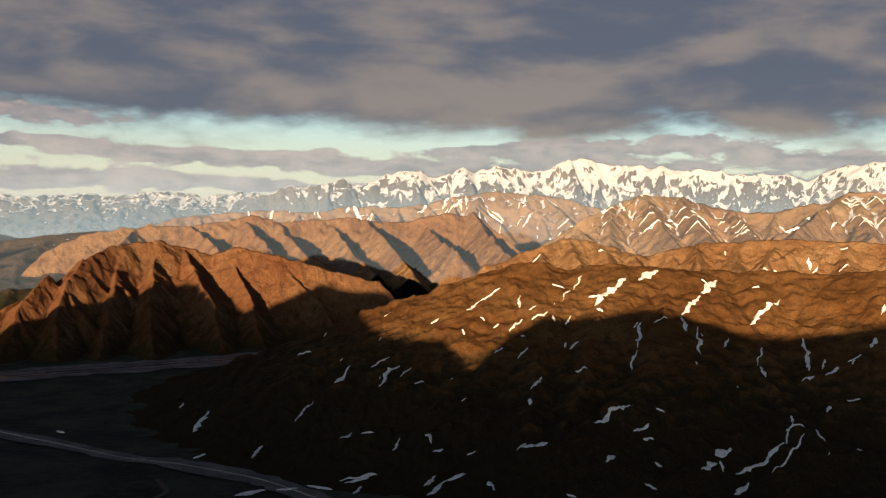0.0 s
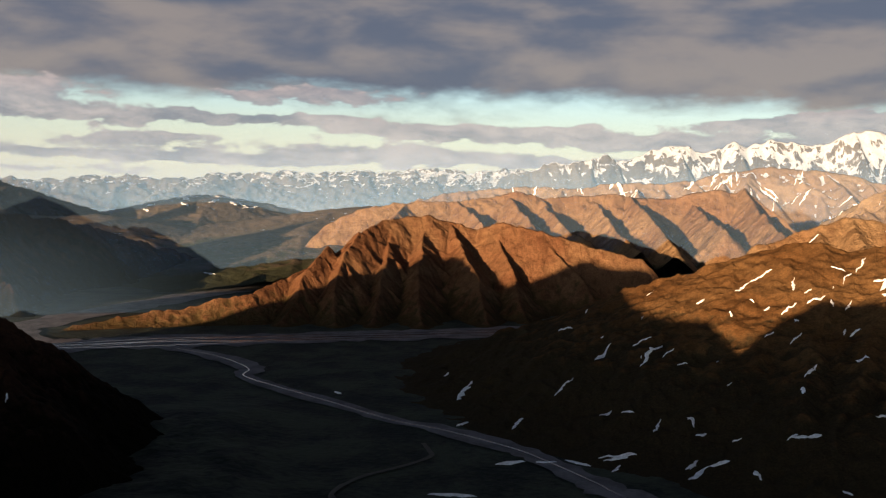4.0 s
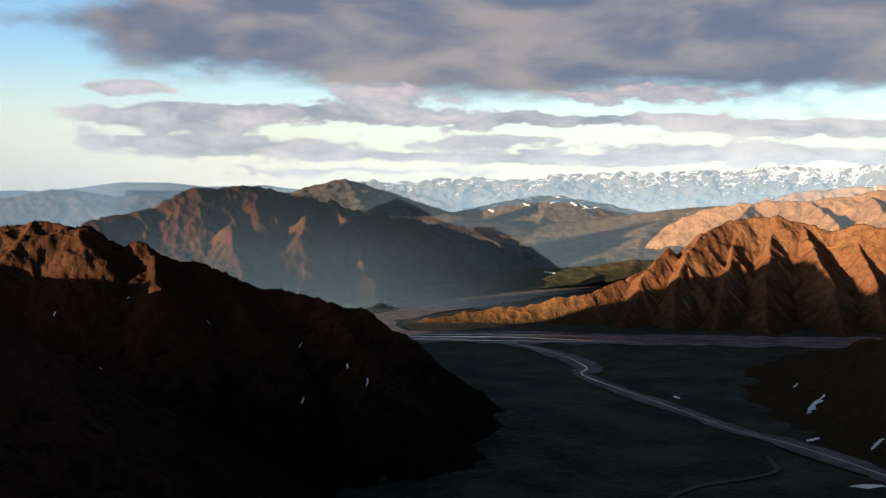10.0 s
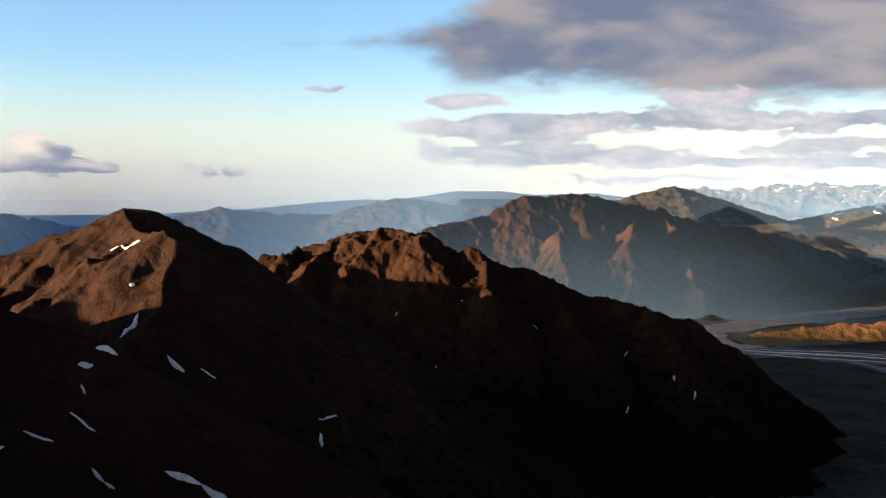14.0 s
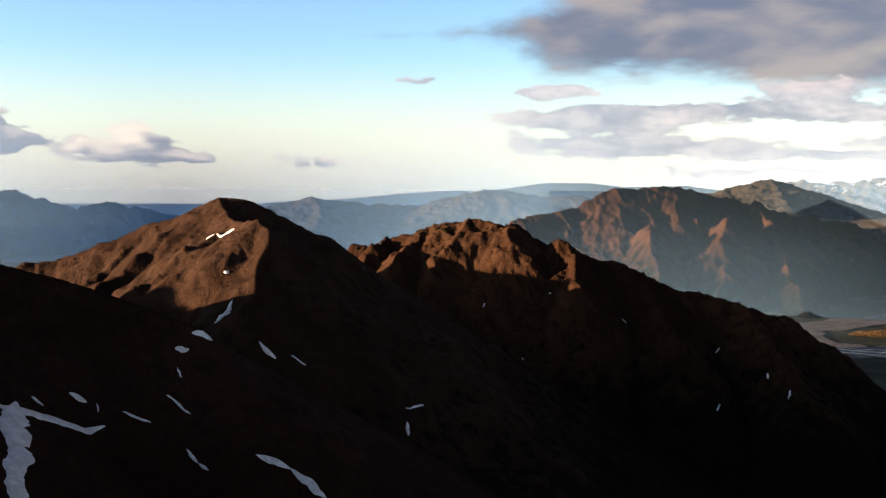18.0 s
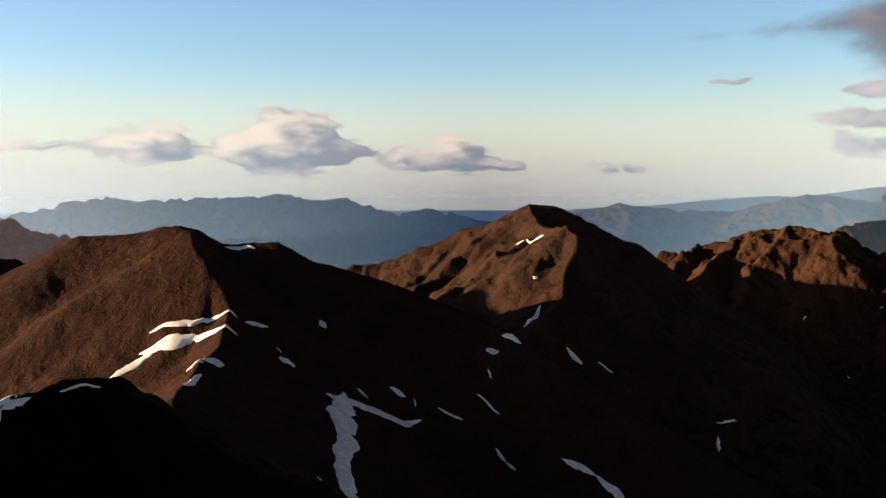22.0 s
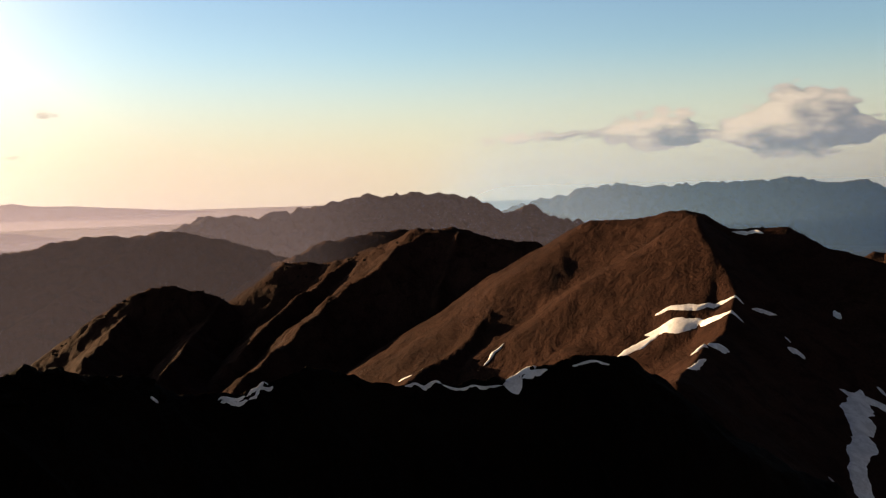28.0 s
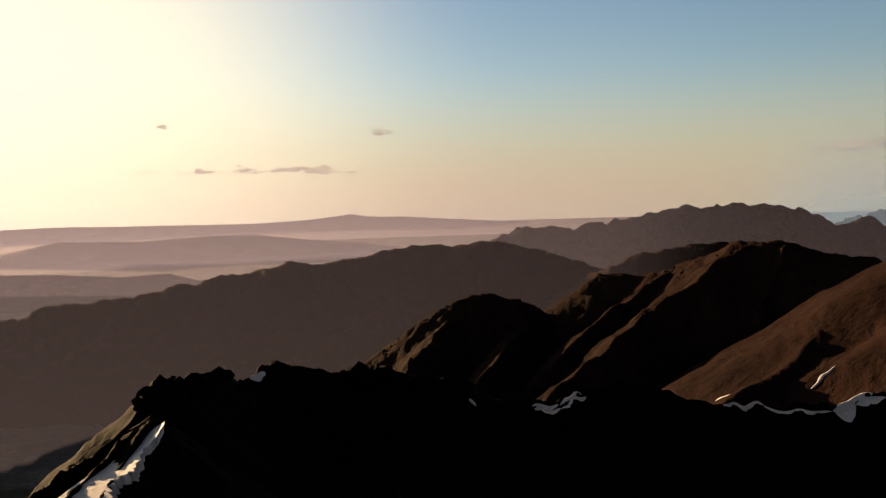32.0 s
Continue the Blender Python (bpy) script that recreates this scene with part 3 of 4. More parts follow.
MOUNTAIN["blue_massif"] = mountain("blue_massif", "mountain", ((105.9, 1900, 37), (104.6, 1900, 53), (102.5, 1900, 73), (100.2, 1900, 94), (97.9, 1900, 105), (96.3, 1900, 94), (94.4, 1900, 102), (91.8, 1900, 103), (91.6, 1900, 101), (89.9, 1900, 104), (88.3, 1900, 110), (87.3, 1900, 106), (86.3, 1900, 96), (84.2, 1900, 101), (82.9, 1900, 81), (81.2, 1900, 66), (79.5, 1900, 77), (77.9, 1900, 69), (76.2, 1900, 53), (74.5, 1900, 42),),
    FAR, "long blue-grey serrated massif in haze", "mountain", face=34, ratio=0.55, gap=80, step=0.1, rows=100, seed=14, crest_rough=0.075, fine_rough=6, fine_size=45)
MOUNTAIN["rear_orange_ridge"] = mountain("rear_orange_ridge", "ridge", ((22.6, 1456, 66.2), (21.6, 1463, 80.7), (20.3, 1468, 94.2), (18.2, 1475, 104.2), (16.9, 1481, 108.7), (15.2, 1487, 105.4), (13.6, 1493, 112.1), (12.3, 1500, 121), (11.3, 1505, 125.5), (10, 1512, 117.7), (8.7, 1524, 116.6), (7.1, 1537, 122.2), (5.5, 1549, 124.4), (4.6, 1561, 118.8), (2.4, 1575, 117.7), (0.9, 1587, 127.8), (-0.5, 1599, 136.7), (-2, 1612, 121), (-3.5, 1624, 95.3)),
    REAR, "sunlit orange-tan ridge with deep shadowed gullies", "ridge", face=48, ratio=0.4, gap=72, step=0.08, rows=180, seed=15, rough=0.5, fine_rough=3.2, fine_size=36, near=1270, loose=False,
    ribs=(((17.72, 1477, 104.9), (18.38, 1408, 82.6), (19.2, 1330, 61.3)),
    ((14.76, 1489, 108.1), (13.84, 1431, 91), (12.81, 1360, 69.5)),
    ((11.76, 1503, 120.2), (10.83, 1426, 94.5), (10.04, 1360, 74.4)),
    ((9.86, 1513, 115), (9.24, 1458, 94.7), (8.32, 1385, 72.9), (6.49, 1270, 55.2)),
    ((6.74, 1540, 115.8), (6.17, 1478, 96.2), (5.32, 1388, 70.8), (3.89, 1270, 49.9)),
    ((4.65, 1560, 122.2), (3.73, 1473, 98), (2.9, 1389, 76.6), (1.84, 1280, 52.4)),
    ((1.17, 1585, 113.6), (0.05, 1456, 88.7), (-0.89, 1360, 76.9)),
    ((-1.84, 1611, 139.5), (-2.39, 1529, 109.8), (-3.57, 1412, 81.1), (-4.48, 1330, 66.5)),))
MOUNTAIN["middle_hills"] = mountain("middle_hills", "hill", ((-2.6, 1155, 67.3), (-3.9, 1164, 76.1), (-5.6, 1172, 90.4), (-7.2, 1180, 104.7), (-8.9, 1189, 101.4), (-10.5, 1197, 91.5), (-12.2, 1206, 82.7), (-13.8, 1210, 95.9), (-15.3, 1210, 102.5), (-16.9, 1210, 104.7), (-19.9, 1210, 110.2), (-22.9, 1210, 108), (-24.8, 1210, 108), (-27, 1210, 104.7)),
    REAR, "sunlit rounded brown hills with gullies", "hill", face=40, ratio=0.42, gap=46, step=0.09, rows=140, seed=16, fine_rough=1.8, fine_size=30, near=1000)
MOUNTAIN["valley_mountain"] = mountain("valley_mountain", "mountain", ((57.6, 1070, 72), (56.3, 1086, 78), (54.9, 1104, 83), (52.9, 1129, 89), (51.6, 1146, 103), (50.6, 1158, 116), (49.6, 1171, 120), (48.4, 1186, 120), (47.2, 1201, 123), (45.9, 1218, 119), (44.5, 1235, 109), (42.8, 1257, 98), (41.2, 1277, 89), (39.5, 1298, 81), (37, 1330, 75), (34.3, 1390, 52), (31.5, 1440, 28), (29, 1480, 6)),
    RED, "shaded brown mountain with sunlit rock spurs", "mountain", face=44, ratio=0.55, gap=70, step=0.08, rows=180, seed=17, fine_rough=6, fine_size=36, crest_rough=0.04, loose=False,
    ribs=(((48.08, 1100, 78.1), (47.97, 1069, 59), (47.8, 1035, 39), (47.43, 1000, 20.9)),
    ((43.61, 1160, 90.6), (43.84, 1131, 77.3), (44.26, 1090, 60.4)),
    ((43.75, 1060, 39.6), (44.01, 1037, 24.8), (44.53, 1000, 2.6)),
    ((49.53, 1172, 117.9), (51.04, 1151, 95.6), (52.96, 1127, 84), (54.26, 1110, 74.5)),
    ((42.32, 1263, 104), (41.34, 1190, 71.2), (40.36, 1095, 31.2), (39.37, 1000, -1.4)),))
MOUNTAIN["serrated_mountain"] = mountain("serrated_mountain", "mountain", ((123.5, 1200, 76), (121.8, 1200, 87), (119.6, 1200, 80), (118, 1200, 84), (115.6, 1200, 93), (114.3, 1200, 101), (113, 1200, 107), (111.3, 1200, 105), (109.4, 1200, 111), (107.9, 1200, 103), (106.2, 1200, 99), (105.2, 1200, 85), (104.6, 1200, 79), (102.9, 1200, 86), (101.6, 1200, 73), (99.9, 1200, 64), (98.3, 1200, 50),),
    FAR, "dark hazy mountain with a serrated crest", "mountain", face=34, ratio=0.58, gap=60, step=0.1, rows=100, seed=18, crest_rough=0.065, fine_rough=5, fine_size=36)
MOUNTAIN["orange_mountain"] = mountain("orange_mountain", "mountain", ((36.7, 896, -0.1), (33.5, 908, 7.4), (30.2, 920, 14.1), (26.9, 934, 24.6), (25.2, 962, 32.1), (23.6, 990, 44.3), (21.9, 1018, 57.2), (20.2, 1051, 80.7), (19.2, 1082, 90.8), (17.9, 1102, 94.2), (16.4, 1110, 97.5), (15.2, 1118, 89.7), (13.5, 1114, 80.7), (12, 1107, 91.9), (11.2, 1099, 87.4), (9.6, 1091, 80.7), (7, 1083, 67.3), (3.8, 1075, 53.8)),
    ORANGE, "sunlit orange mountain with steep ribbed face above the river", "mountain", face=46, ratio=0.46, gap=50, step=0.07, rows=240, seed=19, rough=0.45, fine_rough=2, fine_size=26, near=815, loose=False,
    ribs=(((22.39, 1010, 64.9), (23.71, 968, 43.4), (24.19, 931, 20.2), (25.01, 896, 2)),
    ((20.56, 1044, 80.5), (21.54, 993, 54.6), (21.85, 946, 30), (21.99, 887, 2)),
    ((18.37, 1095, 88), (18.85, 1034, 58.4), (19.32, 965, 28.7), (19.78, 890, 2)),
    ((16.52, 1109, 88.2), (16.89, 1055, 63.9), (16.88, 981, 33.7), (16.89, 885, 2)),
    ((15.17, 1118, 88.4), (14.29, 1054, 58.8), (13.4, 993, 34), (12.83, 908, 2)),
    ((12.31, 1108, 83.6), (12, 1065, 59.2), (11.22, 1011, 33.4), (10.48, 937, 2)),
    ((9.96, 1093, 77.7), (8.94, 1072, 60.4), (7.24, 1037, 33.4), (6.19, 1004, 2)),))
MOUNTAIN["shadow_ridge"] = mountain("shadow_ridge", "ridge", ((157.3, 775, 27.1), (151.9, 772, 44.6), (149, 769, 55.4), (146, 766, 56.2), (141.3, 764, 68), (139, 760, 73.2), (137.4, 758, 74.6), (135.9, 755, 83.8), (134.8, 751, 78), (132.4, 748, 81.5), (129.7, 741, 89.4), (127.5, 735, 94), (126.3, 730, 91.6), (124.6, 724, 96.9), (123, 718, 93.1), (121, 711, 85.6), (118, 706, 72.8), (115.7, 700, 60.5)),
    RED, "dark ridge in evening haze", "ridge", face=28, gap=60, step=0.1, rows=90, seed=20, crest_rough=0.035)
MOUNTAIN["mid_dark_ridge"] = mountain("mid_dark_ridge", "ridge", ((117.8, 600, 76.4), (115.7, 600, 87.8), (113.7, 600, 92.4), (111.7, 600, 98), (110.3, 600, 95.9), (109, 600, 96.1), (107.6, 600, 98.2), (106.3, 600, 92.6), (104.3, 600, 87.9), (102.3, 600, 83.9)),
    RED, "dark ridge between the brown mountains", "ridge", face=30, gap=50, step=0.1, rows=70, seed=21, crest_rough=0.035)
MOUNTAIN["snow_patch_hill"] = mountain("snow_patch_hill", "hill", ((11.7, 700, 23.7), (8.8, 700, 35.8), (6.1, 700, 46), (4.5, 700, 56.5), (2.8, 700, 65), (0.8, 700, 71.7), (-1.3, 700, 82.4), (-2.9, 700, 90.3), (-4.6, 700, 95.7), (-5.9, 700, 97.2), (-7.3, 700, 92.2), (-8.9, 700, 96), (-10.6, 700, 98.2), (-12.2, 700, 96), (-13.8, 700, 95.3), (-15.4, 720, 94.1), (-16.9, 720, 92.7), (-18.5, 720, 95.4), (-20, 720, 94.1), (-21.5, 720, 92.8), (-22.9, 720, 95.5), (-24.8, 720, 98.4), (-27.3, 720, 99.7)),
    HILL, "brown tundra hill strewn with melting snow patches", "hill", face=24, gap=44, ratio=0.76, step=0.08, rows=220, seed=22, rough=0.8, fine_rough=1.2, fine_size=24)
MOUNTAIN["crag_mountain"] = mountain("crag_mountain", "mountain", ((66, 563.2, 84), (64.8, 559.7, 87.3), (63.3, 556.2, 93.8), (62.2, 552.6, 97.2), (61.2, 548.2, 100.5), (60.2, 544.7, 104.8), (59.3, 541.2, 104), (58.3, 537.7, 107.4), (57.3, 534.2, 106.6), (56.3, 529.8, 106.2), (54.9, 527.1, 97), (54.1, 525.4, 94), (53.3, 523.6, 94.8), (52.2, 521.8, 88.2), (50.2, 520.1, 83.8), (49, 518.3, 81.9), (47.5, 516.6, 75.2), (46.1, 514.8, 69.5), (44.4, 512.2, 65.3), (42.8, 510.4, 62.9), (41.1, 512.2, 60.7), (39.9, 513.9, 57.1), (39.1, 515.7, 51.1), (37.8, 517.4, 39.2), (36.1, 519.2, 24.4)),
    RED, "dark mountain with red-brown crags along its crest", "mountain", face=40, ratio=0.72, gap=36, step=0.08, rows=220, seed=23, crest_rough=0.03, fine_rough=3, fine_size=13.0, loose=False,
    ribs=(((56.9, 532, 107.2), (57.36, 519, 94.9), (57.35, 504, 80.9), (57.02, 480, 60.4)),
    ((53, 523, 93.8), (52.62, 506, 84.8), (52.13, 485, 74.7)),
    ((58.76, 539, 106.8), (59.42, 526, 97.4), (60.26, 510, 86.3)),
    ((61.45, 549, 99.8), (62.62, 522, 88.4), (63.46, 500, 79.8)),
    ((48.8, 518, 80.7), (47.77, 490, 66.3), (46.06, 450, 50.7)),
    ((43.21, 511, 65), (41.56, 479, 53), (39.92, 440, 39.7)),
    ((63.62, 557, 95.4), (64.46, 538, 88.7), (65.13, 520, 82.4)),))
# Added out of sight behind dark_peak so that its shadow falls on crag_mountain.
MOUNTAIN["unseen_shade_ridge"] = mountain("unseen_shade_ridge", "ridge", ((72, 450, 92), (73, 455, 91), (75, 470, 93), (77, 485, 93), (79, 500, 89), (81, 515, 82), (83, 530, 78)),
    RED, "unseen ridge added to shade the crags", "ridge", face=40, ratio=0.62, gap=40, step=0.15, rows=80, seed=33, rough=0.5, loose=False)
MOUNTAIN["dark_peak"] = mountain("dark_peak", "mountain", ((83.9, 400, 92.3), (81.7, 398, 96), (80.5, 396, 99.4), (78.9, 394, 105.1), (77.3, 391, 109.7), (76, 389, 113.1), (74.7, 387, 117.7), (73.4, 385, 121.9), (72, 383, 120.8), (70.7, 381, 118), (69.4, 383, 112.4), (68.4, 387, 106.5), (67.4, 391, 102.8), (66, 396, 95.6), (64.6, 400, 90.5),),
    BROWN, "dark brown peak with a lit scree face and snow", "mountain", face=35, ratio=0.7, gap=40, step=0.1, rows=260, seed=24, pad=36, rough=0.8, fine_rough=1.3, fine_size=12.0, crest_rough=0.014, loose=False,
    ribs=(((73.25, 383, 121.7), (72.46, 352, 114), (71.61, 328, 114.5), (70.95, 318, 110.4), (71.89, 300, 101.2), (72.45, 284, 93), (72.85, 268, 88.2)),
    ((74.56, 388, 116.8), (76.41, 372, 106.4), (78.83, 352, 95.3), (80.3, 340, 89.3)),
    ((72.46, 350, 113.7), (74.59, 342, 106.8), (77.05, 330, 96.2), (78.86, 318, 88.9)),
    ((76.1, 396, 111.2), (77.91, 384, 102.6), (80.28, 366, 92.2)),))
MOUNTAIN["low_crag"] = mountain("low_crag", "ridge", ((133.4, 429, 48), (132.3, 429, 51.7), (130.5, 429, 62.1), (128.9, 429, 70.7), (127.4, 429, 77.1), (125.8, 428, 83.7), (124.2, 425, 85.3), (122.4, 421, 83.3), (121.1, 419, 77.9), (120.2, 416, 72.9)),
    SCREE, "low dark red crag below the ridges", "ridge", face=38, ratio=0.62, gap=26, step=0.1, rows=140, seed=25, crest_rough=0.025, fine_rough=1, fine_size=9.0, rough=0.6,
    ribs=(((121.26, 419, 79), (122.1, 401, 74.6), (124.12, 357, 66), (125.14, 330, 61.8)),
    ((126.15, 428, 77.8), (128.1, 382, 68.2), (129.71, 340, 62.4)),))
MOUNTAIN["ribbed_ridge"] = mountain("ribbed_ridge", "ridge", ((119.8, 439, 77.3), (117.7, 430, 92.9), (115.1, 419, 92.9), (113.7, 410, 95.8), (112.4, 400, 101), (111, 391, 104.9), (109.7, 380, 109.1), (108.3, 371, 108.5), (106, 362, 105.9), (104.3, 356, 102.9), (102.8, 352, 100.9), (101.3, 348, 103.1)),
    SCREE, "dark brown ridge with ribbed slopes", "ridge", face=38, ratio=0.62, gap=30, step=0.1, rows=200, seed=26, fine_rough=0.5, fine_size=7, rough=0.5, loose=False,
    ribs=(((108.81, 374, 108.8), (111.04, 361, 101.5), (114.51, 338, 86), (117.95, 316, 74.8), (121.84, 290, 64.9)),
    ((106.96, 366, 107.9), (108.95, 331, 81.8), (111.57, 308, 73.5), (113.34, 290, 65.9)),
    ((113.07, 405, 98), (114.77, 394, 92.7), (117.87, 371, 78.3), (120.27, 350, 65.6)),))
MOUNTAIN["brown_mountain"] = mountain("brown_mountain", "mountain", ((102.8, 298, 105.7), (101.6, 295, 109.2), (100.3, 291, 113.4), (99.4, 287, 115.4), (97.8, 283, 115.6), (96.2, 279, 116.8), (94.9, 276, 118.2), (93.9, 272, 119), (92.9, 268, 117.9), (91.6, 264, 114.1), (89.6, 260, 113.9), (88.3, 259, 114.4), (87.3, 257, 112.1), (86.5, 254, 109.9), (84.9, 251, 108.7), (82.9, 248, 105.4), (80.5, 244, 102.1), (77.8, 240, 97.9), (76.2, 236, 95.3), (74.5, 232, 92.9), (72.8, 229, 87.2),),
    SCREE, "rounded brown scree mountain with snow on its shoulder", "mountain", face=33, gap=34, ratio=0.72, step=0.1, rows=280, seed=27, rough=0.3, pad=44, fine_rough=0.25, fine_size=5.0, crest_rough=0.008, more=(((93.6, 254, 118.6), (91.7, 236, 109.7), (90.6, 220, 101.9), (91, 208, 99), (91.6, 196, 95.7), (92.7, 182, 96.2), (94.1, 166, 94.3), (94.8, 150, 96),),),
    ribs=(((101.42, 294, 109.3), (104.34, 271, 96.5), (106.78, 249, 86.1), (110.1, 225, 79.8)),))
# Crest past bearing 154 is added out of view to shade snow_patch_hill.
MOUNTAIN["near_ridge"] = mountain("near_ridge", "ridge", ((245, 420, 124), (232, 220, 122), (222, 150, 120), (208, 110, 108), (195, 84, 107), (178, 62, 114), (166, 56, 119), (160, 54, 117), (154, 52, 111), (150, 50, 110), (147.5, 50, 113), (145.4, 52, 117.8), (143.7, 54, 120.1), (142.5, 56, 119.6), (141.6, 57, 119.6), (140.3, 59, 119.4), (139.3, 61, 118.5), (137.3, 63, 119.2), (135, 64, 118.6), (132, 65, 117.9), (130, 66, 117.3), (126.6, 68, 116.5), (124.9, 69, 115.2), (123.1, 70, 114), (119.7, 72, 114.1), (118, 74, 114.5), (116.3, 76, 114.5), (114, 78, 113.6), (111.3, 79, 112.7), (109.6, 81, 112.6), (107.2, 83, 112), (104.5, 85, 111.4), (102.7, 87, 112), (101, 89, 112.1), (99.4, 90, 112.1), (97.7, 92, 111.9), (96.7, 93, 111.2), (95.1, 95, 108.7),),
    NEAR, "rocky ridge painted near-black for shade, with snow cornices", "ridge", face=46, gap=14, step=0.11, rows=280, seed=28, crest_rough=0.006, near=16, beyond=520, pad=16, fine_rough=0.7, fine_size=4.0,
    ribs=(((143.49, 46, 119.73), (145.16, 44.5, 119.25), (147.36, 42.5, 118.7), (149.51, 40.5, 118.27), (151.9, 38.5, 117.85)),
    ((143.57, 44.8, 119.82), (144.51, 41.57, 119.45), (145.63, 39.54, 118.91), (146.69, 37.06, 118.51), (147.88, 34.4, 118.14)),
    ((143.53, 45.4, 119.78), (144.83, 43.03, 119.35), (146.5, 41.02, 118.8), (148.1, 38.78, 118.39), (149.89, 36.45, 118)),))


# ---- river, roads ----
def ribbon(name, pts, widths, mat, label, category, lift, seed, parent=None, sub=6):
    """A strip that follows a smooth line over the valley floor."""
    P = np.array(pts, float)
    n = len(P)
    t = np.linspace(0, n - 1, (n - 1) * sub + 1)
    i = np.clip(t.astype(int), 0, n - 2)
    f = (t - i)[:, None]
    a, b, c, d = P[np.clip(i - 1, 0, n - 1)], P[i], P[i + 1], P[np.clip(i + 2, 0, n - 1)]
    L = 0.5 * (2 * b + (c - a) * f + (2 * a - 5 * b + 4 * c - d) * f ** 2 + (3 * b - a - 3 * c + d) * f ** 3)
    W = np.interp(t, np.linspace(0, n - 1, len(widths)), widths)
    D = np.gradient(L, axis=0)
    N = np.stack([-D[:, 1], D[:, 0]], -1) / np.linalg.norm(D, axis=1)[:, None]
    rng = np.random.RandomState(seed)
    cols = np.linspace(-1, 1, 7)
    ragged = 1 + 0.5 * (rng.rand(len(t), 2) - 0.5)
    across = np.where(cols[None] < 0, cols[None] * ragged[:, :1], cols[None] * ragged[:, 1:])
    X = L[:, :1] + N[:, :1] * across * W[:, None]
    Y = L[:, 1:] + N[:, 1:] * across * W[:, None]
    Z = np.full(X.shape, lift) - 0.1 * lift * cols[None] ** 8
    ob = grid_mesh(name, X, Y, Z, {}, mat)
    if parent:
        ob.parent = parent
        return ob
    return tagged(ob, label, category, kind="structure")


MAIN = ((-600, 560), (-529, 621), (-481, 646), (-429, 690), (-368, 726), (-308, 769), (-243, 811), (-173, 860), (-110, 905), (20, 980))
ARM = ((-520, 640), (-578, 694), (-585, 779), (-579, 874), (-573, 983), (-557, 1066), (-542, 1131), (-500, 1260))
BROOK = ((-415, 668), (-356, 645), (-310, 612), (-301, 586), (-267, 560), (-215, 531), (-166, 503), (-137, 493), (-95, 470), (-76, 455), (-48, 426), (-27, 407), (30, 370))
TRACK = ((-120, 335), (-136, 357), (-150, 371), (-147, 397), (-135, 419), (-127, 438), (-129, 448), (-137, 462))
bed = ribbon("river_bed", MAIN, (26, 30, 30, 26, 24), GRAVEL, "wide braided bed of grey gravel along the valley", "river bed", 0.12, 1)
ribbon("river_bed", ARM, (22, 26, 22, 18), GRAVEL, "grey gravel river arm behind the orange spur", "river bed", 0.1, 2)
brook = ribbon("river_bed", BROOK, (8, 12, 6, 8, 6, 9, 7, 11, 8), GRAVEL, "winding grey gravel brook bed through dark tundra", "river bed", 0.14, 3)
for k, (offset, wide) in enumerate(((-13, 1.0), (3, 1.6), (16, 1.0), (-4, 0.8), (9, 0.7))):
    strand = [(x + 0.6 * offset + 5 * math.sin(2.1 * i + k), y - 0.75 * offset + 5 * math.cos(1.7 * i + 2 * k)) for i, (x, y) in enumerate(MAIN)]
    ribbon("water_channel", strand, (wide, wide * 1.4, wide * 0.8, wide), WATER, "", "", 0.2, 20 + k, bed)
brook_water = [(x + 1.5 * math.sin(2.0 * i), y + 1.5 * math.cos(1.4 * i)) for i, (x, y) in enumerate(BROOK)]
ribbon("water_channel", brook_water, (0.3, 0.7, 0.4, 0.6, 0.3), WATER, "", "", 0.22, 31, brook)
ribbon("road", TRACK, (1.3,), ROAD, "pale winding gravel road on the valley floor", "road", 0.16, 4)


# ---- painted valley haze: thin tinted sheets added between ranges, lit by sun and sky ----
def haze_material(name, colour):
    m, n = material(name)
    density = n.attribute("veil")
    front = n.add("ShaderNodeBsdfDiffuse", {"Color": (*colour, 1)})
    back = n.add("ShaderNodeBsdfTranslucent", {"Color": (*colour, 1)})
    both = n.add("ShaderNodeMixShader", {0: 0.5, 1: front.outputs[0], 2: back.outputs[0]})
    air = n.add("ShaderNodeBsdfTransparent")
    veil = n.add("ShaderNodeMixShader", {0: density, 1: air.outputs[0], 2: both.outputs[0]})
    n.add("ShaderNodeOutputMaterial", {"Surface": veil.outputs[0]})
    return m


# Haze colour by bearing: blue away from the sun, bluish mauve towards it.
BLUE_TINT = haze_material("blue_haze_tint", (0.31, 0.56, 0.98))
SUNWARD_TINT = haze_material("mauve_haze_tint", (0.44, 0.45, 0.70))


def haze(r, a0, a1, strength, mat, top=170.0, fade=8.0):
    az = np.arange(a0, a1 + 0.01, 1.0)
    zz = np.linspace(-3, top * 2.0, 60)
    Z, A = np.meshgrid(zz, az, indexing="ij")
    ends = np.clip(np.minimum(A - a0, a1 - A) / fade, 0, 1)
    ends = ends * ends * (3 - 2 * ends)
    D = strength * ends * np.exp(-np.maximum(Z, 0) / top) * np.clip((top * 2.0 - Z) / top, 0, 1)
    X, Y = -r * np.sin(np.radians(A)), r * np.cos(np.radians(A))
    ob = grid_mesh("painted_haze_sheet", X, Y, Z, {"veil": D}, mat)
    return tagged(ob, "thin tinted sheet that stands in for bluish evening haze", "haze", kind="structure")


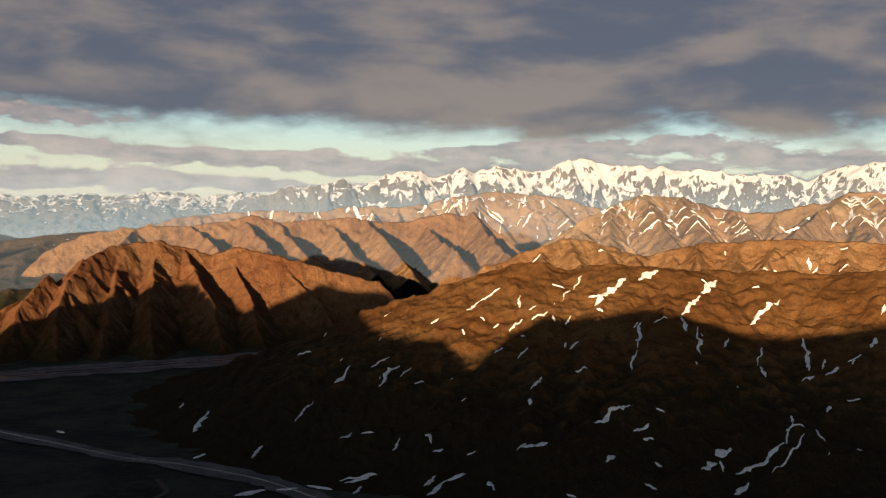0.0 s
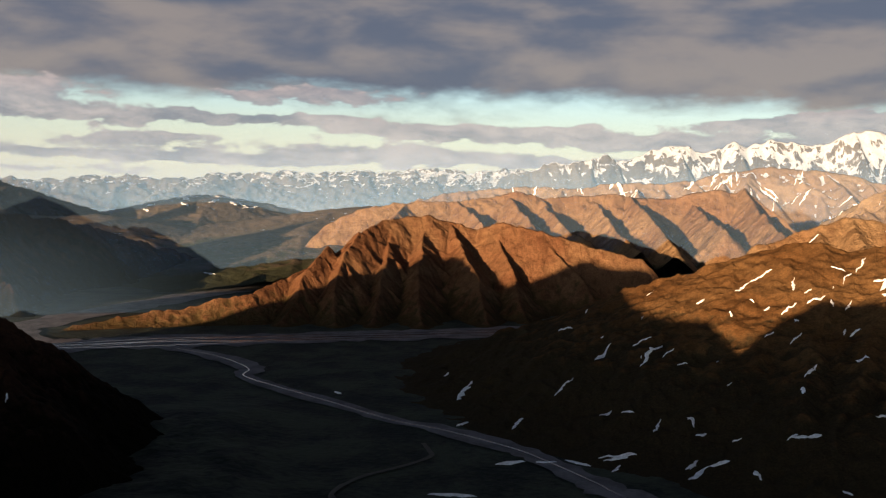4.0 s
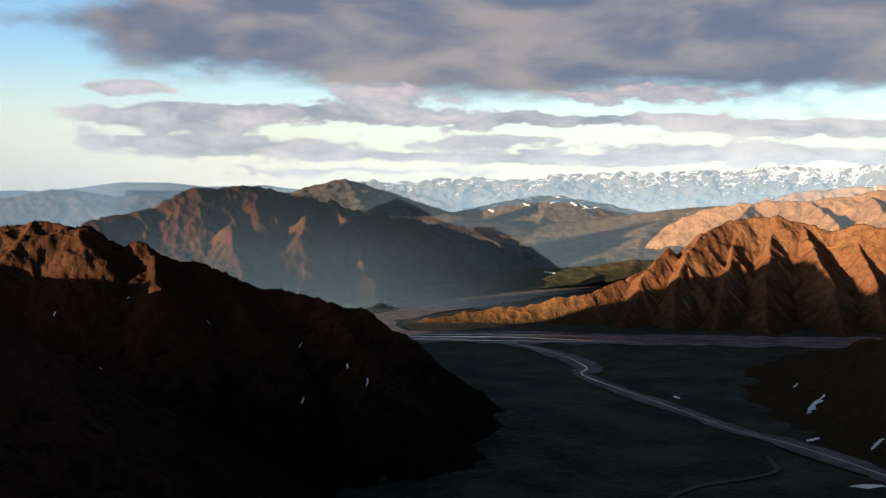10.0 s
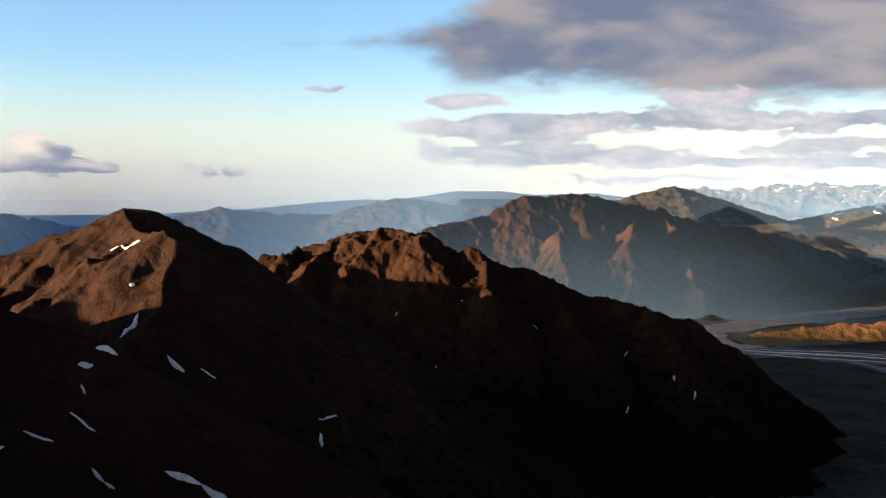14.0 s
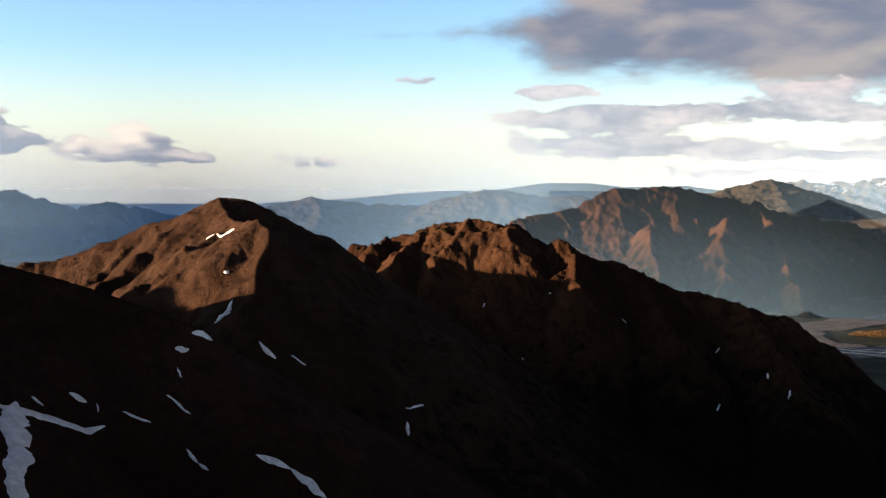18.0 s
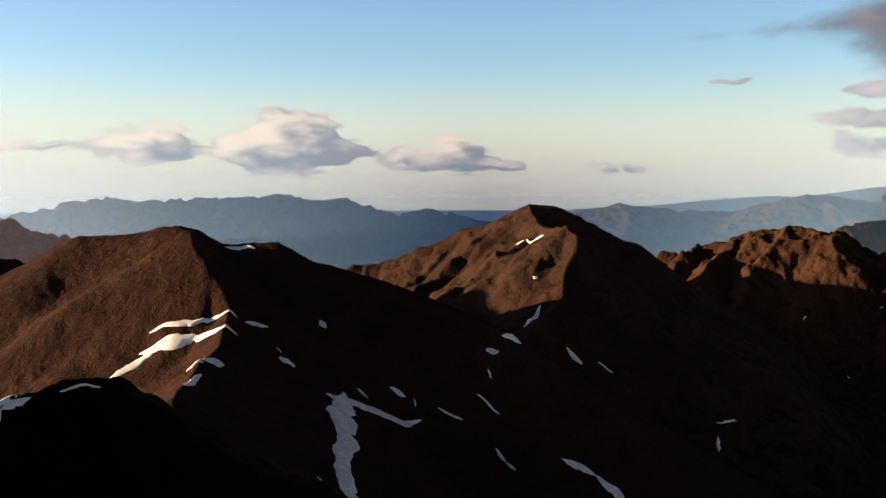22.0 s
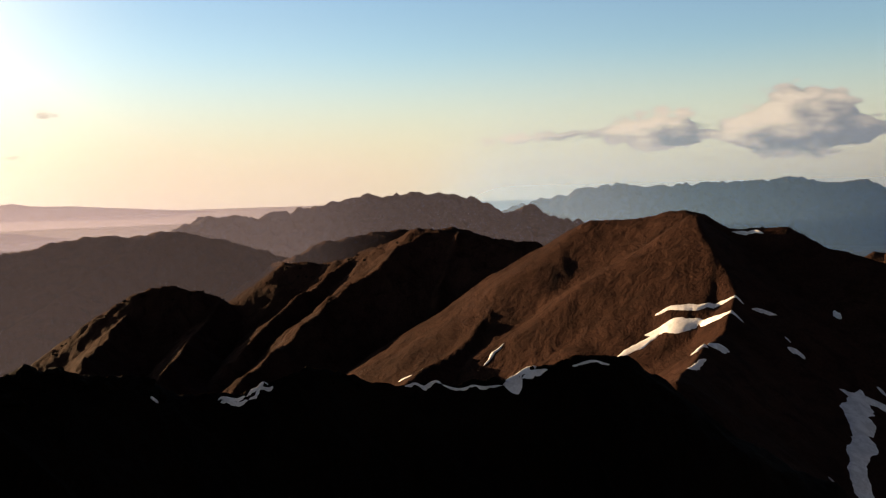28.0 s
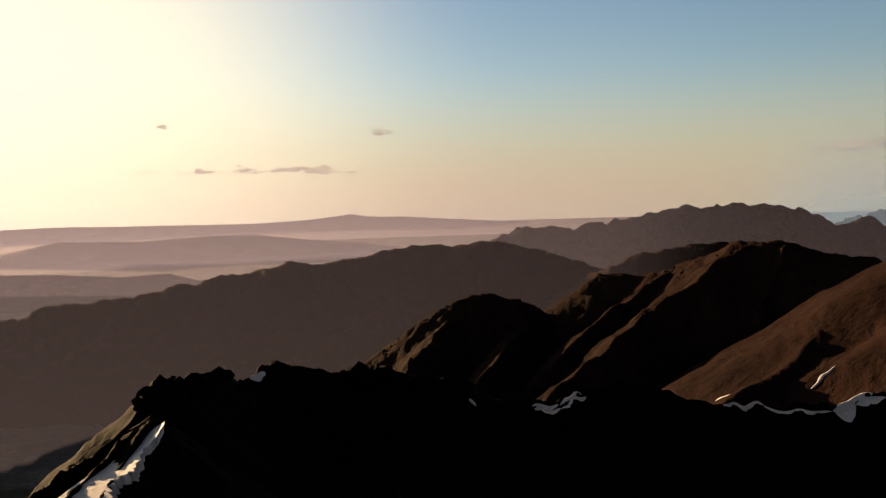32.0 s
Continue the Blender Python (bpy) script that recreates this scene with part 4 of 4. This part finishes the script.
haze(1330, -40, 46, 0.11, BLUE_TINT)
haze(2130, -40, 54, 0.2, BLUE_TINT)
haze(3100, -40, 54, 0.46, BLUE_TINT)
haze(800, 30, 98, 0.08, BLUE_TINT, fade=22)
haze(1000, 26, 98, 0.14, BLUE_TINT, 60.0, 18)
haze(1350, 46, 110, 0.18, BLUE_TINT)
haze(1480, 46, 110, 0.2, BLUE_TINT)
haze(1600, 46, 110, 0.2, BLUE_TINT)
haze(1720, 46, 110, 0.22, BLUE_TINT)
haze(3380, 50, 112, 0.6, BLUE_TINT)
haze(490, 110, 172, 0.10, SUNWARD_TINT)
haze(930, 92, 172, 0.17, SUNWARD_TINT)
haze(1280, 118, 172, 0.12, SUNWARD_TINT)
haze(1720, 118, 172, 0.14, SUNWARD_TINT)
haze(2100, 106, 172, 0.18, SUNWARD_TINT)
haze(3240, 108, 172, 0.24, SUNWARD_TINT)


# ---- old snow lying in gullies and hollows: x, y of both ends and width, in metres ----
def snow_patches(key, rows, seed):
    """Thin, ragged sheets of snow that follow the ground of a mountain."""
    rng = np.random.RandomState(seed)
    shapes = []
    rag = 0.45 if key in ("brown_mountain", "near_ridge", "dark_peak") else 1.0
    for x1, y1, x2, y2, wide in rows:
        length = math.hypot(x2 - x1, y2 - y1) + 0.35 * wide
        n = int(min(48, max(16, 6 * length / wide)))
        t = np.linspace(-0.02, 1.02, n)
        across = np.linspace(-1, 1, 9)
        ux, uy = (x2 - x1) / length, (y2 - y1) / length
        sway = 0.10 * length * (np.interp(t, np.linspace(0, 1, 5), rng.rand(5)) - 0.5) * np.sin(np.pi * np.clip(t, 0, 1))
        body = np.clip(np.sin(np.pi * np.clip(t, 0.015, 0.985)), 0, 1) ** 0.8
        sides = np.stack([np.interp(t, np.linspace(0, 1, max(5, n // 3)), 1 - 0.65 * rag + 1.3 * rag * (rng.rand(max(5, n // 3)) - 0.15)) + 0.3 * rag * (rng.rand(n) - 0.5) for _ in (0, 1)])
        half = 0.5 * wide * body
        q = np.where(across[None] < 0, across[None] * sides[0][:, None], across[None] * sides[1][:, None]) * half[:, None] + sway[:, None]
        X = x1 + (t * length)[:, None] * ux - q * uy
        Y = y1 + (t * length)[:, None] * uy + q * ux
        rim = np.maximum(np.abs(across[None]) ** 3, (np.abs(t - 0.5) * 2)[:, None] ** 8)
        shapes.append((X, Y, rim))
    field = FIELDS.get(key)
    flat_x = np.concatenate([a.ravel() for a, _, _ in shapes])
    flat_y = np.concatenate([b.ravel() for _, b, _ in shapes])
    flat_z = field(flat_x[None], flat_y[None])[0] if field else np.zeros(len(flat_x))
    at = 0
    for X, Y, rim in shapes:
        z = flat_z[at:at + X.size].reshape(X.shape)
        at += X.size
        if key == "near_ridge":
            z = np.stack([np.convolve(np.pad(c, 4, mode="edge"), np.ones(9) / 9, "valid") for c in z.T], 1)
        lift = LIFT.get(key, 0.3) + 0.0003 * float(np.hypot(X, Y).mean())
        ob = grid_mesh("snow_patch", X, Y, z + lift * (1 - 1.3 * np.clip(rim, 0, 1)), {}, SNOW)
        if key in MOUNTAIN:
            ob.parent = MOUNTAIN[key]
        else:
            tagged(ob, "ragged white snow patch on the valley floor", "snow patch", "snow on the valley floor")


LIFT = {"near_ridge": 0.12, "brown_mountain": 0.22, "ground": 0.5, "snow_patch_hill": 0.35}
snow_patches("snow_patch_hill", (
    (152.8, 678.9, 135.3, 661.2, 8.3), (128.6, 666.7, 113.0, 643.8, 5.3), (118.5, 653.6, 99.2, 627.0, 7.1), (40.0, 661.6, 26.1, 652.1, 2.4),
    (26.1, 652.1, 16.3, 639.2, 2.1), (52.7, 649.4, 51.3, 629.3, 2.3), (98.5, 676.3, 90.1, 657.2, 1.9), (88.2, 657.4, 80.5, 640.8, 1.2),
    (69.3, 623.8, 57.6, 615.3, 4.0), (193.7, 674.1, 174.4, 646.0, 7.3), (172.8, 639.9, 153.0, 612.1, 3.9), (153.0, 612.1, 151.2, 590.0, 3.9),
    (159.9, 596.6, 153.4, 564.7, 3.0), (226.3, 641.5, 208.3, 621.0, 4.5), (211.8, 626.1, 195.0, 607.2, 5.0), (52.2, 615.9, 42.4, 604.9, 1.7),
    (83.5, 619.6, 78.6, 609.0, 1.5), (126.5, 606.0, 117.2, 571.1, 2.6), (117.2, 571.1, 108.7, 543.8, 2.0),
), 101)
snow_patches("snow_patch_hill", (
    (176.6, 587.2, 169.4, 573.9, 1.8), (-56.5, 596.5, -64.2, 578.0, 6.2), (-31.9, 596.9, -43.5, 586.9, 1.4), (-25.1, 586.5, -36.2, 558.3, 5.2),
    (-17.7, 574.5, -24.0, 564.2, 2.0), (-74.4, 560.7, -82.2, 536.4, 3.1), (-142.7, 589.1, -143.4, 552.0, 5.5), (-167.3, 621.8, -169.5, 617.9, 3.3),
    (57.6, 540.5, 49.3, 524.5, 1.9), (53.4, 585.3, 45.2, 568.1, 1.6), (37.8, 585.2, 32.2, 576.7, 2.3), (100.0, 497.9, 77.7, 483.0, 3.2),
    (106.9, 485.5, 97.1, 478.8, 2.3), (107.1, 476.5, 101.4, 475.0, 3.3), (53.4, 468.7, 39.4, 466.5, 3.7), (2.1, 487.2, -3.6, 486.3, 2.3),
    (-20.9, 504.3, -23.9, 488.1, 1.8), (84.5, 455.3, 78.8, 450.6, 3.8), (146.7, 477.9, 135.3, 467.7, 5.7),
), 102)
snow_patches("snow_patch_hill", (
    (135.4, 462.6, 124.8, 452.0, 4.7), (184.3, 496.3, 172.6, 475.4, 1.6), (174.0, 479.3, 141.4, 455.2, 4.6), (185.7, 484.1, 159.4, 456.3, 1.6),
    (13.1, 456.8, 3.6, 452.5, 5.3), (3.6, 452.5, -5.6, 443.3, 4.7), (-1.9, 463.5, -7.1, 454.7, 2.5), (-31.1, 467.9, -45.4, 458.5, 3.6),
    (-50.0, 451.7, -64.5, 458.8, 3.5), (-37.0, 456.1, -40.0, 445.1, 2.4), (223.5, 591.9, 212.0, 549.6, 3.4), (194.9, 579.1, 184.6, 557.5, 1.4),
    (186.4, 558.0, 185.7, 545.6, 3.0), (224.4, 558.4, 220.0, 550.9, 2.0), (228.8, 548.7, 218.7, 543.4, 3.9), (245.3, 557.2, 235.1, 552.2, 2.9),
    (259.6, 571.3, 251.9, 561.2, 4.2), (280.9, 607.1, 273.1, 594.3, 2.4), (145.8, 447.4, 136.6, 439.0, 4.6),
), 103)
snow_patches("snow_patch_hill", (
    (104.0, 460.0, 107.4, 458.2, 2.4), (-98.1, 497.6, -95.8, 516.0, 3.9), (-48.7, 462.3, -29.8, 468.4, 3.6), (-5.2, 453.9, -1.4, 463.7, 1.6),
), 104)
snow_patches("river_bed.002", (
    (-66.2, 451.7, -76.7, 447.3, 8.3),
), 105)
snow_patches("ground", (
    (-81.5, 447.8, -94.0, 437.8, 4.7), (-111.3, 385.0, -91.4, 389.0, 5.2), (-130.2, 502.5, -126.0, 513.4, 2.0), (-225.2, 559.9, -219.4, 556.9, 3.1),
    (-316.9, 369.7, -323.0, 382.1, 3.8), (-244.3, 341.3, -243.8, 347.6, 2.2), (-323.2, 378.6, -325.8, 387.7, 4.0),
), 106)
snow_patches("tan_bench", (
    (-646.9, 1138.8, -625.5, 1131.4, 6.8),
), 107)
snow_patches("crag_mountain", (
    (-298.1, 338.7, -295.9, 337.0, 1.3), (-472.2, 237.7, -473.7, 241.8, 1.2), (-405.7, 256.5, -403.9, 253.8, 1.6), (-372.0, 255.9, -370.4, 255.6, 1.3),
    (-393.2, 287.8, -392.4, 285.6, 1.1), (-314.0, 326.0, -314.7, 329.5, 0.8),
), 108)
snow_patches("brown_mountain", (
    (-200.0, 15.0, -202.3, 36.5, 4.0), (-203.5, 19.5, -181.0, 16.6, 7.2), (-189.0, 17.6, -166.0, 16.2, 5.8), (-176.0, 16.0, -152.0, 17.6, 4.2), (-200.8, 15.9, -198.6, 17.6, 2.99),
    (-231.4, 16.2, -228.8, 17.8, 2.3), (-206.1, 5.7, -206.3, 9.2, 3.1), (-211.1, 30.4, -209.1, 33.8, 1.95), (-204.7, 39.9, -201.6, 45.2, 0.69),
    (-208.4, 49.9, -201.9, 53.6, 0.69), (-215.1, 54.1, -212.3, 54.3, 0.57), (-220, 54.7, -219.3, 58, 2.88), (-223.4, 59.7, -221.5, 64.0, 3.0),
    (-189.6, 63.8, -186.4, 70.3, 2.07), (-186.4, 70.3, -178.8, 75.1, 3.56), (-194.1, 50.5, -190.1, 51.8, 0.92), (-190.1, 51.8, -187.8, 53.3, 0.69),
    (-218.8, -22.5, -215.3, -2.5, 2.6), (-212.6, -15.0, -205.5, -2.5, 3.0),
), 109)
snow_patches("brown_mountain", (
    (-208.5, -30.0, -214.2, -18.5, 3.8), (-214.3, -24.0, -210.8, -9.0, 4.4), (-180.4, -11.8, -182.1, -8.7, 1.84), (-183.6, -8.8, -186.8, -5.1, 4.37),
    (-165.9, -11.3, -176.5, -8.7, 1.26), (-215, -1.4, -218.8, 4.4, 1.61), (-231.8, 16.3, -229, 17.7, 1.72), (-206.5, 5.9, -206.5, 9.3, 3.33),
    (-262.2, -6.7, -257.7, 1.6, 1.72), (-225.4, -64.5, -232.9, -60.7, 1.49), (-231.8, -89.8, -229.1, -79.5, 1.84),
), 110)
snow_patches("dark_peak", (
    (-247.8, 84.3, -244.8, 88.1, 3.91), (-247.9, 93.4, -245.9, 97.3, 0.92), (-229.9, 120.4, -226.4, 118.8, 1.49), (-234.2, 121.8, -233.4, 127.6, 0.57),
    (-275.0, 85.5, -266.0, 77.5, 3.2), (-334.1, 94.5, -331.9, 97, 3.56), (-330.8, 97.5, -324.1, 101.7, 4.14), (-292.4, 88.2, -291.9, 89.9, 1.84),
), 111)
snow_patches("near_ridge", (
    (-92.6, -8.5, -153.4, -10.5, 1.2), (-74.4, -28.2, -77.6, -26.0, 0.3), (-77.5, -26.0, -81.2, -21.4, 0.2), (-81.2, -21.4, -82.8, -20.0, 1.5),
    (-82.9, -20.1, -85.0, -18.2, 0.7), (-59.6, -36.8, -61.4, -35.5, 0.4), (-61.3, -35.5, -64.1, -34.9, 0.3), (-86.9, -16.4, -89.0, -13.1, 0.2),
    (-40.8, -46.2, -42.1, -46.2, 0.8), (-54.2, -38.8, -54.5, -38.4, 0.3), (-59.6, -37.0, -61.7, -35.9, 0.3), (-61.6, -35.8, -63.9, -35.2, 0.3),
    (-82.1, -21.4, -84.8, -19.2, 1.5),
), 112)


def snow_bank(upper, lower):
    """A smooth bank of old snow on a spur of the near ridge, with a ragged melting edge."""
    u, l = crest_points(upper), crest_points(lower)
    n, m = 60, 14
    t = np.linspace(0, len(u) - 1, n)
    U = np.stack([np.interp(t, np.arange(len(u)), u[:, k]) for k in range(3)], -1)
    L = np.stack([np.interp(t, np.arange(len(l)), l[:, k]) for k in range(3)], -1)
    rng = np.random.RandomState(77)
    ragged = np.clip(1 + 0.35 * (rng.rand(n) - 0.6) + 0.2 * np.sin(t * 5.0), 0.5, 1.15)
    f = np.linspace(0, 1, m)[None, :, None] * ragged[:, None, None]
    P = U[:, None] * (1 - f) + L[:, None] * f
    Z = P[:, :, 2] + 0.05 * fbm(P[:, :, 0], P[:, :, 1], 1.6, 4, 5) - 0.35 * (np.linspace(0, 1, m)[None] > 0.97)
    ob = grid_mesh("snow_patch", P[:, :, 0], P[:, :, 1], Z, {}, SNOW)
    ob.parent = MOUNTAIN["near_ridge"]


snow_bank(((143.49, 46, 120.03), (145.16, 44.5, 119.55), (147.36, 42.5, 119.0), (149.51, 40.5, 118.57), (151.9, 38.5, 118.15)),
          ((143.57, 44.8, 120.12), (144.51, 41.57, 119.75), (145.63, 39.54, 119.21), (146.69, 37.06, 118.81), (147.88, 34.4, 118.44)))


def snow_specks(key, bearings, reach, count, sizes, seed, slim=(0.15, 0.45)):
    """Small scraps of snow that run down the slope."""
    rng = random.Random(seed)
    rows = []
    for _ in range(count):
        p = bearing(rng.uniform(*bearings), rng.uniform(*reach))
        f = FIELDS[key](np.array([[p.x, p.x + 3, p.x]]), np.array([[p.y, p.y, p.y + 3]]))[0]
        gx, gy = f[1] - f[0], f[2] - f[0]
        g = math.hypot(gx, gy) + 1e-6
        if f[0] < 3:
            continue
        size = rng.uniform(*sizes)
        turn = math.atan2(gy, gx) + rng.gauss(0, 0.3)
        rows.append((p.x, p.y, p.x + size * math.cos(turn), p.y + size * math.sin(turn), size * rng.uniform(*slim)))
    snow_patches(key, rows, seed)


snow_specks("snow_patch_hill", (-26.0, 9.0), (430.0, 690.0), 60, (2.5, 10.0), 201)
snow_specks("middle_hills", (-25.0, -5.0), (1130.0, 1200.0), 14, (6.0, 20.0), 202)
snow_specks("tan_peak", (-25.0, -7.0), (1640.0, 1840.0), 45, (14.0, 55.0), 203, (0.07, 0.2))
snow_specks("tan_range", (-10.0, 12.0), (2420.0, 2640.0), 60, (20.0, 80.0), 204, (0.07, 0.2))
snow_specks("mesa_hill", (25.0, 33.0), (2080.0, 2200.0), 12, (20.0, 60.0), 205)
snow_specks("crag_mountain", (40.0, 62.0), (400.0, 510.0), 5, (2.0, 4.0), 206)
snow_specks("brown_mountain", (74.0, 92.0), (150.0, 235.0), 6, (1.0, 3.0), 207)


# ---- rock outcrops along the crests ----
def boulder_mesh(name, seed, mat):
    rng = random.Random(seed)
    bm = bmesh.new()
    bmesh.ops.create_icosphere(bm, subdivisions=2, radius=1.0)
    off = Vector((rng.uniform(-50, 50), rng.uniform(-50, 50), rng.uniform(-50, 50)))
    for v in bm.verts:
        n = noise.noise(v.co * 0.9 + off) * 0.55 + abs(noise.noise(v.co * 2.1 + off)) * 0.35
        v.co *= 0.75 + n
        v.co.z *= 1.15 if v.co.z > 0 else 0.7
    me = bpy.data.meshes.new(name)
    bm.to_mesh(me)
    bm.free()
    me.materials.append(mat)
    return me


def outcrops(key, mat, bearings, count, sizes, scatter, seed, drop=0.0):
    """Jagged rocks standing along part of a mountain's crest, each a piece of its own."""
    rng = random.Random(seed)
    shapes = [boulder_mesh("rock_outcrop", seed * 10 + k, mat) for k in range(4)]
    order = sorted(CRESTS[key])
    b, d = [c[0] for c in order], [c[1] for c in order]
    spots = []
    for _ in range(count):
        a = rng.uniform(*bearings)
        p = bearing(a, float(np.interp(a, b, d)) + rng.gauss(0, scatter) - drop)
        spots.append(p)
    z = FIELDS[key](np.array([[p.x for p in spots]]), np.array([[p.y for p in spots]]))[0]
    for p, h in zip(spots, z):
        size = rng.uniform(sizes[0], sizes[1]) ** 1.0
        ob = new("rock_outcrop", rng.choice(shapes))
        ob.matrix_world = Matrix.LocRotScale((p.x, p.y, float(h) - 0.3 * size), Euler((rng.uniform(-0.3, 0.3), rng.uniform(-0.3, 0.3), rng.uniform(0, 6.28))),
                                             Vector((size * rng.uniform(0.7, 1.3), size * rng.uniform(0.7, 1.3), size * rng.uniform(0.6, 1.2))))
        ob.parent = MOUNTAIN[key]


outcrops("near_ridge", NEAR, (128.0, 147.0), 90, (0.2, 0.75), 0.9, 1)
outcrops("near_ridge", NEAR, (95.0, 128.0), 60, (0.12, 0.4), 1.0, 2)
outcrops("crag_mountain", RED, (52.5, 65.5), 70, (0.4, 1.5), 5.0, 3, 6.0)
outcrops("dark_peak", BROWN, (71.5, 83.0), 30, (0.3, 0.8), 2.0, 4, 1.0)
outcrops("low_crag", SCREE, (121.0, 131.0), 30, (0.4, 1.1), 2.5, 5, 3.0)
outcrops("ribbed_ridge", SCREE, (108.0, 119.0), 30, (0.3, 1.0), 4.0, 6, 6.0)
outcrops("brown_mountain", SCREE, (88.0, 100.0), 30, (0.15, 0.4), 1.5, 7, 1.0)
